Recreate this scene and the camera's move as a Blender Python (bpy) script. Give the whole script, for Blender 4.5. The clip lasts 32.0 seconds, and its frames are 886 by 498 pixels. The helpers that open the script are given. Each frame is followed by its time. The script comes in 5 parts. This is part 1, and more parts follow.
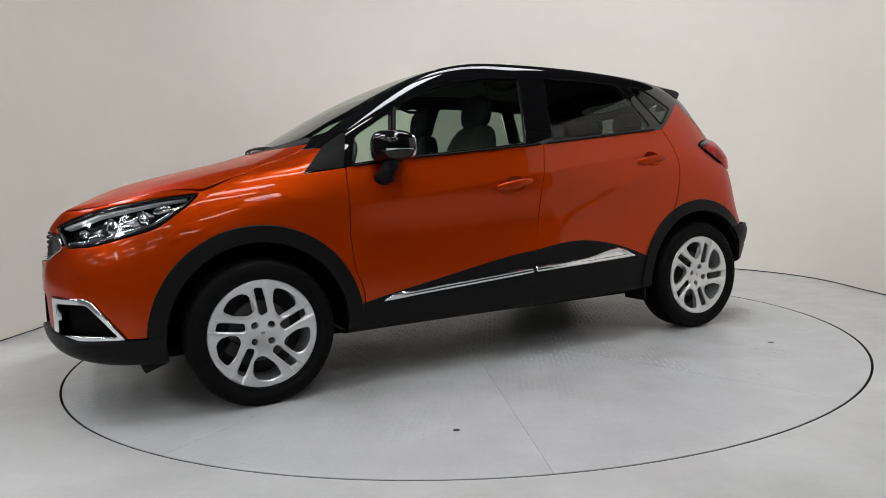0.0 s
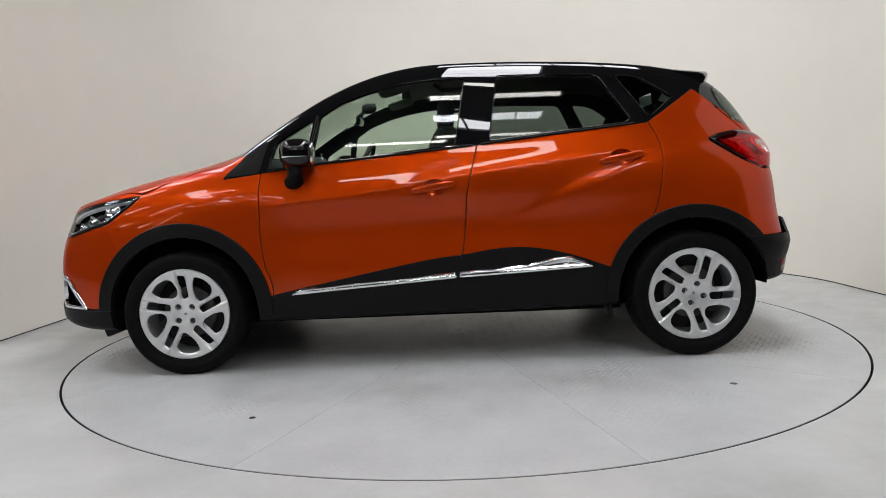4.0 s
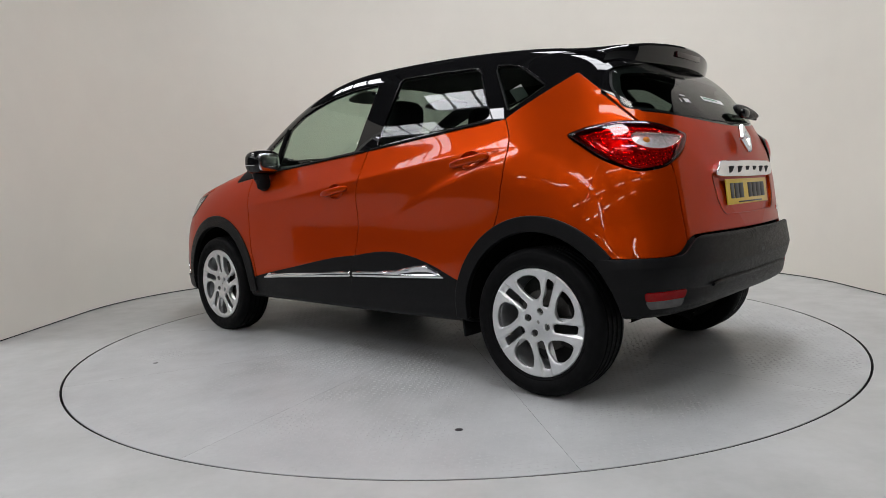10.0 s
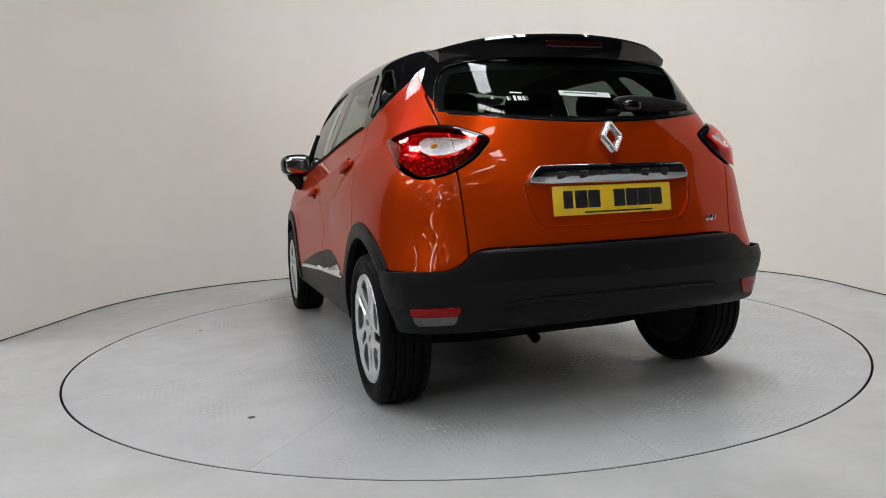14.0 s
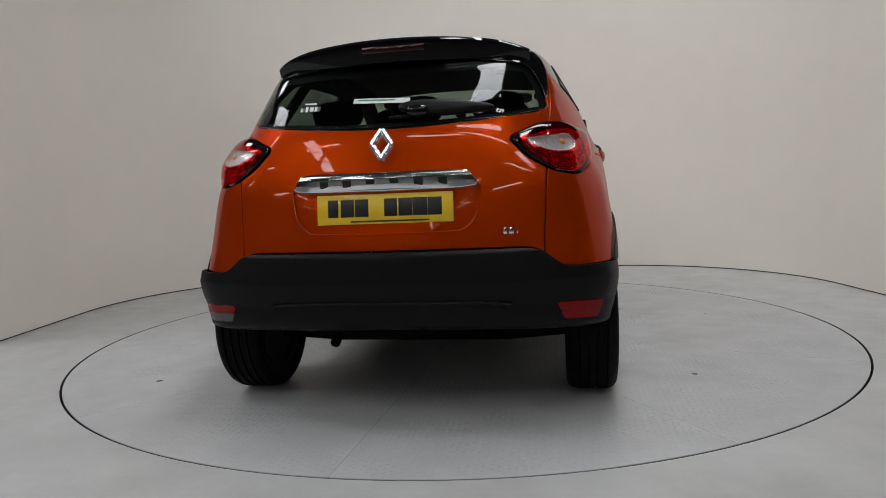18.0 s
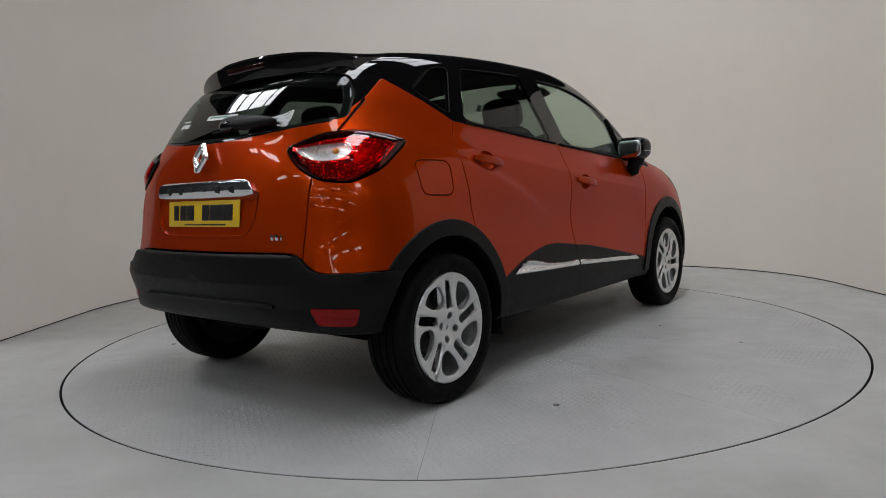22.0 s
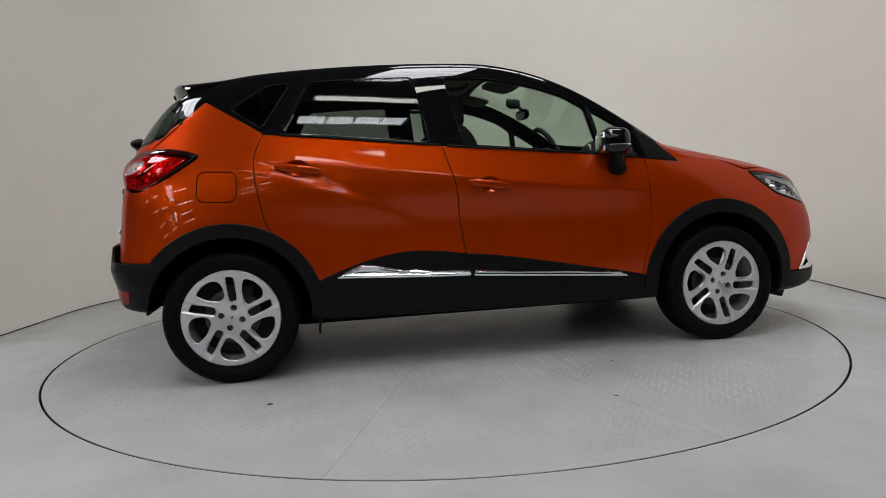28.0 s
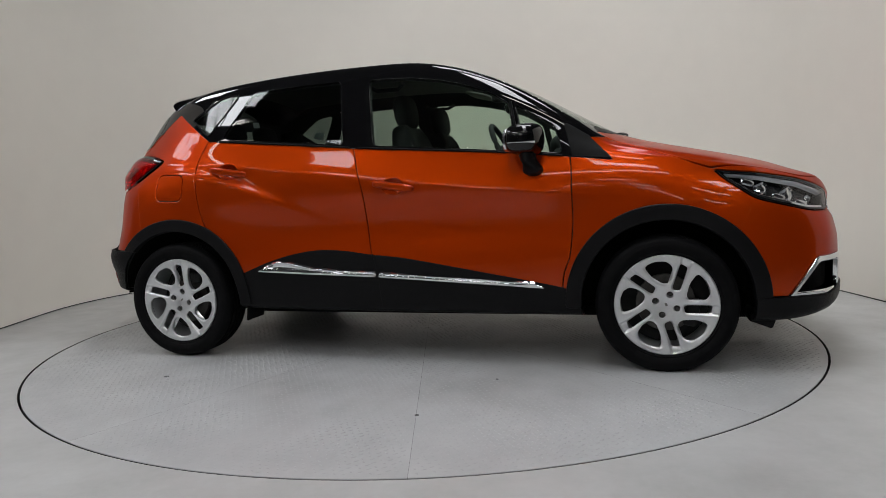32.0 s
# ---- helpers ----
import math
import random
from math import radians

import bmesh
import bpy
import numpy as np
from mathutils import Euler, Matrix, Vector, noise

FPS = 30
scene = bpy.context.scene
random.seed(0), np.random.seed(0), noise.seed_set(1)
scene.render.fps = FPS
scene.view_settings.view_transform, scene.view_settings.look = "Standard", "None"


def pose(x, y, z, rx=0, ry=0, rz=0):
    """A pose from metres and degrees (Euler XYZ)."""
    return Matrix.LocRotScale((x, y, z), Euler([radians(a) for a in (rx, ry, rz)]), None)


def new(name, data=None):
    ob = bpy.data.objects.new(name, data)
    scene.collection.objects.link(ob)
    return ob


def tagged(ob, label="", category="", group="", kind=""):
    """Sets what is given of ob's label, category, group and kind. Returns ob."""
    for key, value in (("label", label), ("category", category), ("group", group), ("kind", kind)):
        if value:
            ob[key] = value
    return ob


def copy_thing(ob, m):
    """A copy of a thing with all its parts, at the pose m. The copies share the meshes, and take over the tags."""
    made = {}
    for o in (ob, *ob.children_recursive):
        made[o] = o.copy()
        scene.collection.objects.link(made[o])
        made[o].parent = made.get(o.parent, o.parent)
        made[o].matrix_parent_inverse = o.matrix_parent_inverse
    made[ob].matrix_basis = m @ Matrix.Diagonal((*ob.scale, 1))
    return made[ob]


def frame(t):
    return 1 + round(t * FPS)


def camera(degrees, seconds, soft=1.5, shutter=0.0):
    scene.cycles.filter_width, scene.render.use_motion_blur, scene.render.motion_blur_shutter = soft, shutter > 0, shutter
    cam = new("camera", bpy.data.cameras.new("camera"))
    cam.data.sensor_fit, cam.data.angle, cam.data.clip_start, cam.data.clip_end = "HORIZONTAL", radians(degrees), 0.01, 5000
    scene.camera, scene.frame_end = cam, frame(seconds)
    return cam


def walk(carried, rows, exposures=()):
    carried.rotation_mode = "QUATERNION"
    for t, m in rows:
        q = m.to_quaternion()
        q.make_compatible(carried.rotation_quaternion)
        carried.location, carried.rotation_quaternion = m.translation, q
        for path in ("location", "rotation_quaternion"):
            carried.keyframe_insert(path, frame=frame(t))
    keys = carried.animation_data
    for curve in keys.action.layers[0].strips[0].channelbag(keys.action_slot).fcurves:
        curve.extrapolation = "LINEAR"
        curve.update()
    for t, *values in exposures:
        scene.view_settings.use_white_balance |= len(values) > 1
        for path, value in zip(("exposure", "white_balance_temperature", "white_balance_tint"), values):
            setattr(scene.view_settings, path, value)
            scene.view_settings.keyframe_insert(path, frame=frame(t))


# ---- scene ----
# camera: it stands on a tripod before the turntable and is nudged round a little near the end
EYE = (0.0, -4.2546, 0.9041)


def shot(yaw, pitch, roll):
    return pose(*EYE, 90 + pitch, 0, yaw) @ pose(0, 0, 0, 0, 0, roll)


BASE_STOPS = 0.13
CAM_ROWS = [(t, shot(1.145 + a, -5.151 + b, -2.366 + c)) for t, a, b, c in (
    (0, 0, 0, 0), (23, 0, 0, 0), (23.5, 0.06, -0.04, 0), (24, 0.22, -0.13, -0.04), (24.5, 0.17, -0.13, -0.06), (25, 0.12, -0.13, -0.06), (25.5, -0.9, -0.15, -0.03), (26.2, -1.15, -0.11, -0.03), (27.5, -1.33, -0.07, -0.03), (28, -1.34, -0.07, -0.02), (28.5, -1.57, -0.14, -0.02), (29, -1.81, -0.26, -0.11), (29.5, -1.83, -0.29, -0.11), (30, -1.835, -0.3, -0.11), (31, -1.87, -0.28, -0.05), (31.5, -2.14, -0.25, -0.02), (32, -2.69, -0.23, 0.04))]
cam = camera(66.695, 32.0, soft=.9)
EXPOSURES = [(t, BASE_STOPS + e) for t, e in ((0, 0), (3, .07), (6, 0), (7, -.1), (9, -.11), (11, -.06), (13, .02), (14.5, 0), (17, -.26), (19, -.62), (22, -.64), (25, -.43), (28, -.37), (32, -.4))]
walk(cam, CAM_ROWS, EXPOSURES)


# ---- light: a roof of skylights and rows of tube lamps over the booth ----
world = bpy.data.worlds.new("sky")
scene.world = world
world.use_nodes = True
sky = world.node_tree.nodes.new("ShaderNodeTexSky")
sky.sky_type, sky.sun_disc = "NISHITA", False
sky.sun_elevation, sky.sun_rotation = radians(38), radians(200)
world.node_tree.links.new(sky.outputs[0], world.node_tree.nodes["Background"].inputs[0])
world.node_tree.nodes["Background"].inputs[1].default_value = 0.12


# ---- materials ----
def material(name, base, rough=0.5, metal=0.0, vary=0.0, scale=8.0, bump=0.0, bump_scale=120.0, coat=0.0, coat_rough=0.03, spec=0.5, tint=None,
             rough_vary=0.0, streak=None, emit=0.0, stain=0.0, stain_scale=1.5):
    m = bpy.data.materials.new(name)
    m.use_nodes = True
    nt = m.node_tree
    b = nt.nodes["Principled BSDF"]
    b.inputs["Base Color"].default_value = (*base, 1)
    b.inputs["Roughness"].default_value = rough
    b.inputs["Metallic"].default_value = metal
    b.inputs["Coat Weight"].default_value = coat
    b.inputs["Coat Roughness"].default_value = coat_rough
    b.inputs["Specular IOR Level"].default_value = spec
    if emit:
        b.inputs["Emission Color"].default_value = (*base, 1)
        b.inputs["Emission Strength"].default_value = emit
    co = nt.nodes.new("ShaderNodeTexCoord")

    def noise_at(s, detail=4.0):
        mp = nt.nodes.new("ShaderNodeMapping")
        mp.inputs["Scale"].default_value = streak or (1, 1, 1)
        n = nt.nodes.new("ShaderNodeTexNoise")
        n.inputs["Scale"].default_value, n.inputs["Detail"].default_value = s, detail
        nt.links.new(co.outputs["Object"], mp.inputs[0])
        nt.links.new(mp.outputs[0], n.inputs["Vector"])
        return n
    if vary:
        n1, n2 = noise_at(scale), noise_at(scale * 9, 6.0)
        add = nt.nodes.new("ShaderNodeMath")
        add.operation = "MULTIPLY_ADD"
        add.inputs[1].default_value = 0.35
        nt.links.new(n2.outputs[0], add.inputs[0]), nt.links.new(n1.outputs[0], add.inputs[2])
        ramp = nt.nodes.new("ShaderNodeValToRGB")
        ramp.color_ramp.elements[0].position, ramp.color_ramp.elements[1].position = 0.42, 0.95
        dark = tint or tuple(c * (1 - vary) for c in base)
        ramp.color_ramp.elements[0].color, ramp.color_ramp.elements[1].color = (*dark, 1), (*[min(1, c * (1 + vary * .5)) for c in base], 1)
        nt.links.new(add.outputs[0], ramp.inputs[0])
        nt.links.new(ramp.outputs[0], b.inputs["Base Color"])
    if stain:
        # grime with edges of its own, and fine pale scuffs
        last = nt.nodes.new("ShaderNodeMix")
        last.data_type, last.blend_type = "RGBA", "MULTIPLY"
        n5, n6 = noise_at(stain_scale, 9.0), noise_at(stain_scale * 6, 8.0)
        n5.inputs["Roughness"].default_value, n6.inputs["Roughness"].default_value = .68, .7
        m5, m6 = nt.nodes.new("ShaderNodeMapRange"), nt.nodes.new("ShaderNodeMapRange")
        for mm, a, c in ((m5, .50, .75), (m6, .56, .69)):
            mm.inputs["From Min"].default_value, mm.inputs["From Max"].default_value = a, c
        nt.links.new(n5.outputs[0], m5.inputs[0]), nt.links.new(n6.outputs[0], m6.inputs[0])
        mul = nt.nodes.new("ShaderNodeMath")
        mul.operation = "MULTIPLY_ADD"
        mul.inputs[1].default_value = .25
        nt.links.new(m6.outputs[0], mul.inputs[0]), nt.links.new(m5.outputs[0], mul.inputs[2])
        last.inputs[7].default_value = (1 - stain, 1 - stain * 1.03, 1 - stain * 1.1, 1)
        nt.links.new(mul.outputs[0], last.inputs[0])
        src = b.inputs["Base Color"].links[0].from_socket
        nt.links.new(src, last.inputs[6])
        nt.links.new(last.outputs[2], b.inputs["Base Color"])
    if rough_vary:
        n3 = noise_at(scale * 2.3)
        mr = nt.nodes.new("ShaderNodeMapRange")
        mr.inputs["From Min"].default_value, mr.inputs["From Max"].default_value = 0.3, 0.7
        mr.inputs["To Min"].default_value, mr.inputs["To Max"].default_value = max(0, rough - rough_vary), min(1, rough + rough_vary)
        nt.links.new(n3.outputs[0], mr.inputs[0])
        nt.links.new(mr.outputs[0], b.inputs["Roughness"])
    if bump:
        n4 = noise_at(bump_scale, 3.0)
        bp = nt.nodes.new("ShaderNodeBump")
        bp.inputs["Strength"].default_value, bp.inputs["Distance"].default_value = bump, 0.002
        nt.links.new(n4.outputs[0], bp.inputs["Height"])
        nt.links.new(bp.outputs[0], b.inputs["Normal"])
    return m


def clear(name, color, rough=0.0, gloss=0.055):
    """Thin glass: it lets light straight through, with the gloss of glass."""
    m = bpy.data.materials.new(name)
    m.use_nodes = True
    nt = m.node_tree
    nt.nodes.remove(nt.nodes["Principled BSDF"])
    out = nt.nodes["Material Output"]
    lw, mix = nt.nodes.new("ShaderNodeLayerWeight"), nt.nodes.new("ShaderNodeMixShader")
    tr, gl = nt.nodes.new("ShaderNodeBsdfTransparent"), nt.nodes.new("ShaderNodeBsdfGlossy")
    lw.inputs["Blend"].default_value = 0.5
    up, add = nt.nodes.new("ShaderNodeMath"), nt.nodes.new("ShaderNodeMath")
    up.operation, add.operation = "POWER", "MULTIPLY_ADD"
    up.inputs[1].default_value, add.inputs[1].default_value, add.inputs[2].default_value = 5.0, 0.9, gloss
    tr.inputs[0].default_value = (*color, 1)
    gl.inputs["Roughness"].default_value = rough
    nt.links.new(lw.outputs["Facing"], up.inputs[0]), nt.links.new(up.outputs[0], add.inputs[0]), nt.links.new(add.outputs[0], mix.inputs[0])
    nt.links.new(tr.outputs[0], mix.inputs[1]), nt.links.new(gl.outputs[0], mix.inputs[2])
    nt.links.new(mix.outputs[0], out.inputs[0])
    return m


PAINT = material("orange_paint", (.425, .038, .0011), .34, .50, vary=.06, scale=900, coat=.49, coat_rough=.006, spec=.05)
PAINT.node_tree.nodes["Principled BSDF"].inputs["Specular Tint"].default_value = (.75, .16, .03, 1)
GLOSS = material("black_gloss", (.004, .004, .0045), .02, spec=.45, vary=.1, scale=40)
PLASTIC = material("black_plastic", (.0048, .0048, .0054), .42, spec=.14, vary=.15, scale=30, bump=.25, bump_scale=900, rough_vary=.08)
SEAL = material("black_rubber_seal", (.005, .005, .005), .6, spec=.1, vary=.2, scale=40)
GUIDE = material("light_guide", (.80, .81, .83), .3, .3, vary=.06, scale=50)
SMOKED = material("grey_lamp_lens", (.08, .075, .075), .14, .2, vary=.3, scale=50)
BADGE = material("satin_chrome", (.86, .86, .87), .24, .9, vary=.05, scale=40)
CHROME = material("chrome", (.82, .83, .85), .07, 1.0, vary=.04, scale=20)
ALLOY = material("silver_alloy", (.70, .71, .72), .33, .74, vary=.05, scale=60, coat=.25, coat_rough=.2)
RUBBER = material("tyre_rubber", (.0035, .0035, .004), .62, spec=.09, vary=.35, scale=14, bump=.3, bump_scale=300, rough_vary=.12)
GLASS = clear("window_glass", (.70, .80, .72))
TINTED = clear("tinted_glass", (.30, .35, .32), gloss=.036)
LENS = clear("lamp_lens", (.93, .95, .96))
RED_LENS = clear("red_lens", (.92, .035, .03))
DARK_RED = material("unlit_red_lens", (.022, .002, .002), .12, coat=.3, vary=.1, scale=60)
RED = material("red_plastic", (.20, .003, .004), .16, spec=.2, vary=.1, scale=60)
REFLECTOR = material("lamp_reflector", (.8, .8, .82), .14, 1.0, vary=.1, scale=40)
LAMP_IN = material("lamp_inside", (.06, .06, .065), .12, .6, vary=.3, scale=25)
CLOTH = material("dark_cloth", (.02, .02, .022), .9, vary=.35, scale=60, bump=.5, bump_scale=700)
TRIM = material("dark_trim", (.022, .022, .024), .7, vary=.2, scale=25, bump=.3, bump_scale=600)
HEADLINER = material("grey_headliner", (.20, .195, .18), .95, vary=.08, scale=30)
YELLOW = material("yellow_plate", (.78, .52, .02), .35, vary=.05, scale=30, coat=.3)
INK = material("black_ink", (.01, .01, .012), .4)
STEEL = material("brushed_steel", (.35, .34, .33), .35, 1.0, vary=.25, scale=30)
UNDER = material("underbody", (.005, .005, .005), .8, spec=.05, vary=.3, scale=9)
WHITE = material("white_sticker", (.72, .74, .74), .5, vary=.05, scale=30)
GREEN = material("green_ink", (.05, .22, .12), .5)
WALL = material("white_wall_paint", (.81, .775, .70), .55, vary=.035, scale=.55, tint=(.765, .73, .66), bump=.08, bump_scale=60, rough_vary=.08)
FLOOR = material("grey_floor_paint", (.43, .435, .43), .36, spec=.5, vary=.11, scale=3.1, tint=(.375, .38, .372), bump=.12, bump_scale=90, rough_vary=.06, stain=.16, stain_scale=1.1)
PLATE = material("grey_plate_paint", (.42, .43, .43), .34, spec=.42, vary=.11, scale=3.7, tint=(.365, .372, .375), bump=.10, bump_scale=140, rough_vary=.06, stain=.22, stain_scale=1.1)
DARK = material("dark_gap", (.02, .02, .02), .9, vary=.3, scale=10)
ROOF = material("dark_roof_sheet", (.07, .07, .075), .6, vary=.2, scale=1.5)
HALL = material("dark_unseen_wall", (.05, .05, .052), .8, vary=.25, scale=.8, bump=.3, bump_scale=30)
HALL_FLOOR = material("dark_unseen_floor", (.10, .10, .098), .7, vary=.2, scale=1.1, bump=.2, bump_scale=40)
BEAM = material("roof_beam_paint", (.12, .125, .13), .5, vary=.15, scale=4)
TUBE = material("lit_diffuser", (1.0, .97, .92), .4, emit=17.0)
FITTING = material("white_enamel", (.75, .75, .74), .35, vary=.05, scale=10)


# ---- small helpers for meshes ----
def mesh_of(name, verts, faces, smooth=True):
    me = bpy.data.meshes.new(name)
    me.from_pydata([tuple(v) for v in verts], [], [tuple(f) for f in faces])
    me.update()
    if smooth:
        me.polygons.foreach_set("use_smooth", [True] * len(me.polygons))
    return me


def put(name, me, material, parent=None, label="", m=None):
    ob = new(name, me)
    if material:
        me.materials.append(material)
    if parent:
        ob.parent = parent
    if m is not None:
        ob.matrix_local = m
    if label:
        tagged(ob, label)
    return ob


def part(name, bm, material, parent, label="", smooth=True, m=None):
    me = bpy.data.meshes.new(name)
    bmesh.ops.recalc_face_normals(bm, faces=bm.faces)
    bm.to_mesh(me)
    bm.free()
    if smooth:
        me.polygons.foreach_set("use_smooth", [True] * len(me.polygons))
        me.set_sharp_from_angle(angle=radians(38))
    return put(name, me, material, parent, label, m)


def block(sx, sy, sz, bevel=0.0, at=(0, 0, 0), m=None, bm=None, seg=2):
    """A box of that size round a centre, its edges rounded."""
    own = bmesh.new()
    bmesh.ops.create_cube(own, size=1.0, matrix=Matrix.Diagonal((sx, sy, sz, 1)))
    if bevel:
        bmesh.ops.bevel(own, geom=own.edges[:], offset=bevel, segments=seg, affect="EDGES", profile=0.5)
    own.transform(Matrix.Translation(at) @ (m or Matrix()))
    if bm is None:
        return own
    tmp = bpy.data.meshes.new("tmp")
    own.to_mesh(tmp)
    own.free()
    bm.from_mesh(tmp)
    bpy.data.meshes.remove(tmp)
    return bm


def lathe(profile, n=64, axis="y", bm=None, m=None):
    """A turned body: profile rows (radius, along)."""
    bm = bm or bmesh.new()
    rings = []
    for r, a in profile:
        ring = []
        for k in range(n):
            c, s = math.cos(2 * math.pi * k / n), math.sin(2 * math.pi * k / n)
            p = {"y": (r * c, a, r * s), "z": (r * c, r * s, a), "x": (a, r * c, r * s)}[axis]
            ring.append(bm.verts.new(m @ Vector(p) if m else p))
        rings.append(ring)
    for r0, r1 in zip(rings, rings[1:]):
        for k in range(n):
            bm.faces.new((r0[k], r0[(k + 1) % n], r1[(k + 1) % n], r1[k]))
    return bm


def tube(points, radius, n=8, closed=False, flat=1.0, bm=None):
    """A rod along points; flat squeezes it along the second axis."""
    bm = bm or bmesh.new()
    pts = [Vector(p) for p in points]
    rings, count = [], len(pts)
    for i, p in enumerate(pts):
        a = pts[i - 1] if i or closed else p
        b = pts[(i + 1) % count] if i < count - 1 or closed else p
        d = (b - a).normalized()
        u = d.cross(Vector((0, 0, 1)) if abs(d.z) < 0.9 else Vector((1, 0, 0))).normalized()
        w = d.cross(u)
        rr = radius[i] if isinstance(radius, (list, tuple)) else radius
        rings.append([bm.verts.new(p + rr * (math.cos(2 * math.pi * k / n) * u + flat * math.sin(2 * math.pi * k / n) * w)) for k in range(n)])
    for i in range(count if closed else count - 1):
        r0, r1 = rings[i], rings[(i + 1) % count]
        for k in range(n):
            bm.faces.new((r0[k], r0[(k + 1) % n], r1[(k + 1) % n], r1[k]))
    if not closed:
        bm.faces.new(rings[0][::-1]), bm.faces.new(rings[-1])
    return bm


def spline(points, n=12, closed=False):
    """A smooth line through points of any dimension."""
    p = np.array(points, float)
    if closed:
        p = np.vstack([p[-1], p, p[:2]])
    else:
        p = np.vstack([2 * p[0] - p[1], p, 2 * p[-1] - p[-2]])
    t = np.arange(n)[:, None] / n
    out = [0.5 * (2 * p[i] + t * (p[i + 1] - p[i - 1]) + t ** 2 * (2 * p[i - 1] - 5 * p[i] + 4 * p[i + 1] - p[i + 2])
                  + t ** 3 * (3 * p[i] - p[i - 1] - 3 * p[i + 1] + p[i + 2])) for i in range(1, len(p) - 2)]
    if not closed:
        out.append(p[-2:-1])
    return np.vstack(out)


def rounded(points, r=0.02, n=5):
    """A closed outline with its corners rounded; a corner may carry its own radius as a third number."""
    out, m = [], len(points)
    for i in range(m):
        a, b, c = (np.array(points[k % m][:2], float) for k in (i - 1, i, i + 1))
        rr = points[i][2] if len(points[i]) > 2 else r
        rr = min(rr, 0.45 * np.linalg.norm(a - b), 0.45 * np.linalg.norm(c - b))
        s, e = b + (a - b) / np.linalg.norm(a - b) * rr, b + (c - b) / np.linalg.norm(c - b) * rr
        for k in range(n + 1):
            t = k / n
            out.append((1 - t) ** 2 * s + 2 * t * (1 - t) * b + t ** 2 * e)
    return np.array(out)


def inside(q, outline):
    """Signed distance of points q to a closed outline, negative inside."""
    a, b = outline, np.roll(outline, -1, 0)
    d2 = np.full(len(q), 1e9)
    wind = np.zeros(len(q), bool)
    for (ax, ay), (bx, by) in zip(a, b):
        ex, ey = bx - ax, by - ay
        wx, wy = q[:, 0] - ax, q[:, 1] - ay
        h = np.clip((wx * ex + wy * ey) / (ex * ex + ey * ey + 1e-12), 0, 1)
        d2 = np.minimum(d2, (wx - h * ex) ** 2 + (wy - h * ey) ** 2)
        if ay != by:
            wind ^= ((ay > q[:, 1]) != (by > q[:, 1])) & (q[:, 0] < ex * (q[:, 1] - ay) / ey + ax)
    return np.where(wind, -1, 1) * np.sqrt(d2)


# ---- body surface: a smooth half shell, from lines that run from the tail to the nose ----
TAIL, NOSE = -1.92, 2.15
MID, HALF = (NOSE + TAIL) / 2, (NOSE - TAIL) / 2


def along(x):
    return np.arcsin(np.clip((np.asarray(x, float) - MID) / HALF, -1, 1))


def curve(*knots):
    """A smooth monotone function of the place along the car, through knots (x, value)."""
    k = sorted(knots)
    a, v = along([q[0] for q in k]), np.array([q[1] for q in k], float)
    h, d = np.diff(a), np.diff(v) / np.diff(a)
    m = np.zeros(len(a))
    for i in range(1, len(a) - 1):
        if d[i - 1] * d[i] > 0:
            w1, w2 = 2 * h[i] + h[i - 1], h[i] + 2 * h[i - 1]
            m[i] = (w1 + w2) / (w1 / d[i - 1] + w2 / d[i])
    m[0], m[-1] = d[0], d[-1]

    def at(q):
        q = np.clip(q, a[0], a[-1])
        i = np.clip(np.searchsorted(a, q) - 1, 0, len(a) - 2)
        t = (q - a[i]) / h[i]
        return (v[i] * (1 + 2 * t) * (1 - t) ** 2 + h[i] * m[i] * t * (1 - t) ** 2
                + v[i + 1] * t * t * (3 - 2 * t) + h[i] * m[i + 1] * t * t * (t - 1))
    return at
# height of the middle of the top: bonnet, windscreen, roof, rear window, tailgate
top_z = curve((2.15, .60), (2.14, .70), (2.11, .765), (2.05, .850), (1.95, .909), (1.8, .974), (1.5, 1.045), (1.3, 1.089), (1.2, 1.115), (1.1, 1.149),
              (1.0, 1.202), (.89, 1.262), (.75, 1.342), (.6, 1.420), (.4, 1.504), (.2, 1.566), (0, 1.593), (-.3, 1.598), (-.6, 1.594), (-.9, 1.580),
              (-1.2, 1.555), (-1.42, 1.508), (-1.54, 1.45), (-1.62, 1.38), (-1.70, 1.295), (-1.77, 1.21), (-1.825, 1.12), (-1.86, 1.02),
              (-1.888, .88), (-1.905, .75), (-1.92, .60))
low_z = curve((2.15, .46), (2.145, .385), (2.12, .325), (2.0, .262), (1.8, .232), (1.0, .240), (-.8, .256), (-1.2, .28), (-1.6, .34),
              (-1.8, .365), (-1.88, .39), (-1.91, .45), (-1.92, .53))
mid_w = curve((2.15, 0), (2.14, .27), (2.12, .41), (2.08, .55), (2.0, .69), (1.9, .765), (1.7, .835), (1.4, .868), (1.0, .866), (.5, .86),
              (-.5, .86), (-1.0, .868), (-1.4, .875), (-1.6, .865), (-1.72, .825), (-1.8, .755), (-1.86, .645), (-1.9, .46), (-1.915, .24), (-1.92, 0))
mid_z = curve((2.15, .51), (2.1, .47), (1.8, .46), (0, .46), (-1.5, .52), (-1.92, .55))
door_w = curve((2.15, 0), (2.14, .26), (2.12, .40), (2.08, .53), (2.0, .67), (1.9, .745), (1.7, .815), (1.4, .852), (1.0, .856), (.5, .847),
               (-.3, .842), (-.8, .852), (-1.3, .868), (-1.52, .855), (-1.66, .81), (-1.77, .72), (-1.84, .60), (-1.895, .39), (-1.92, 0))
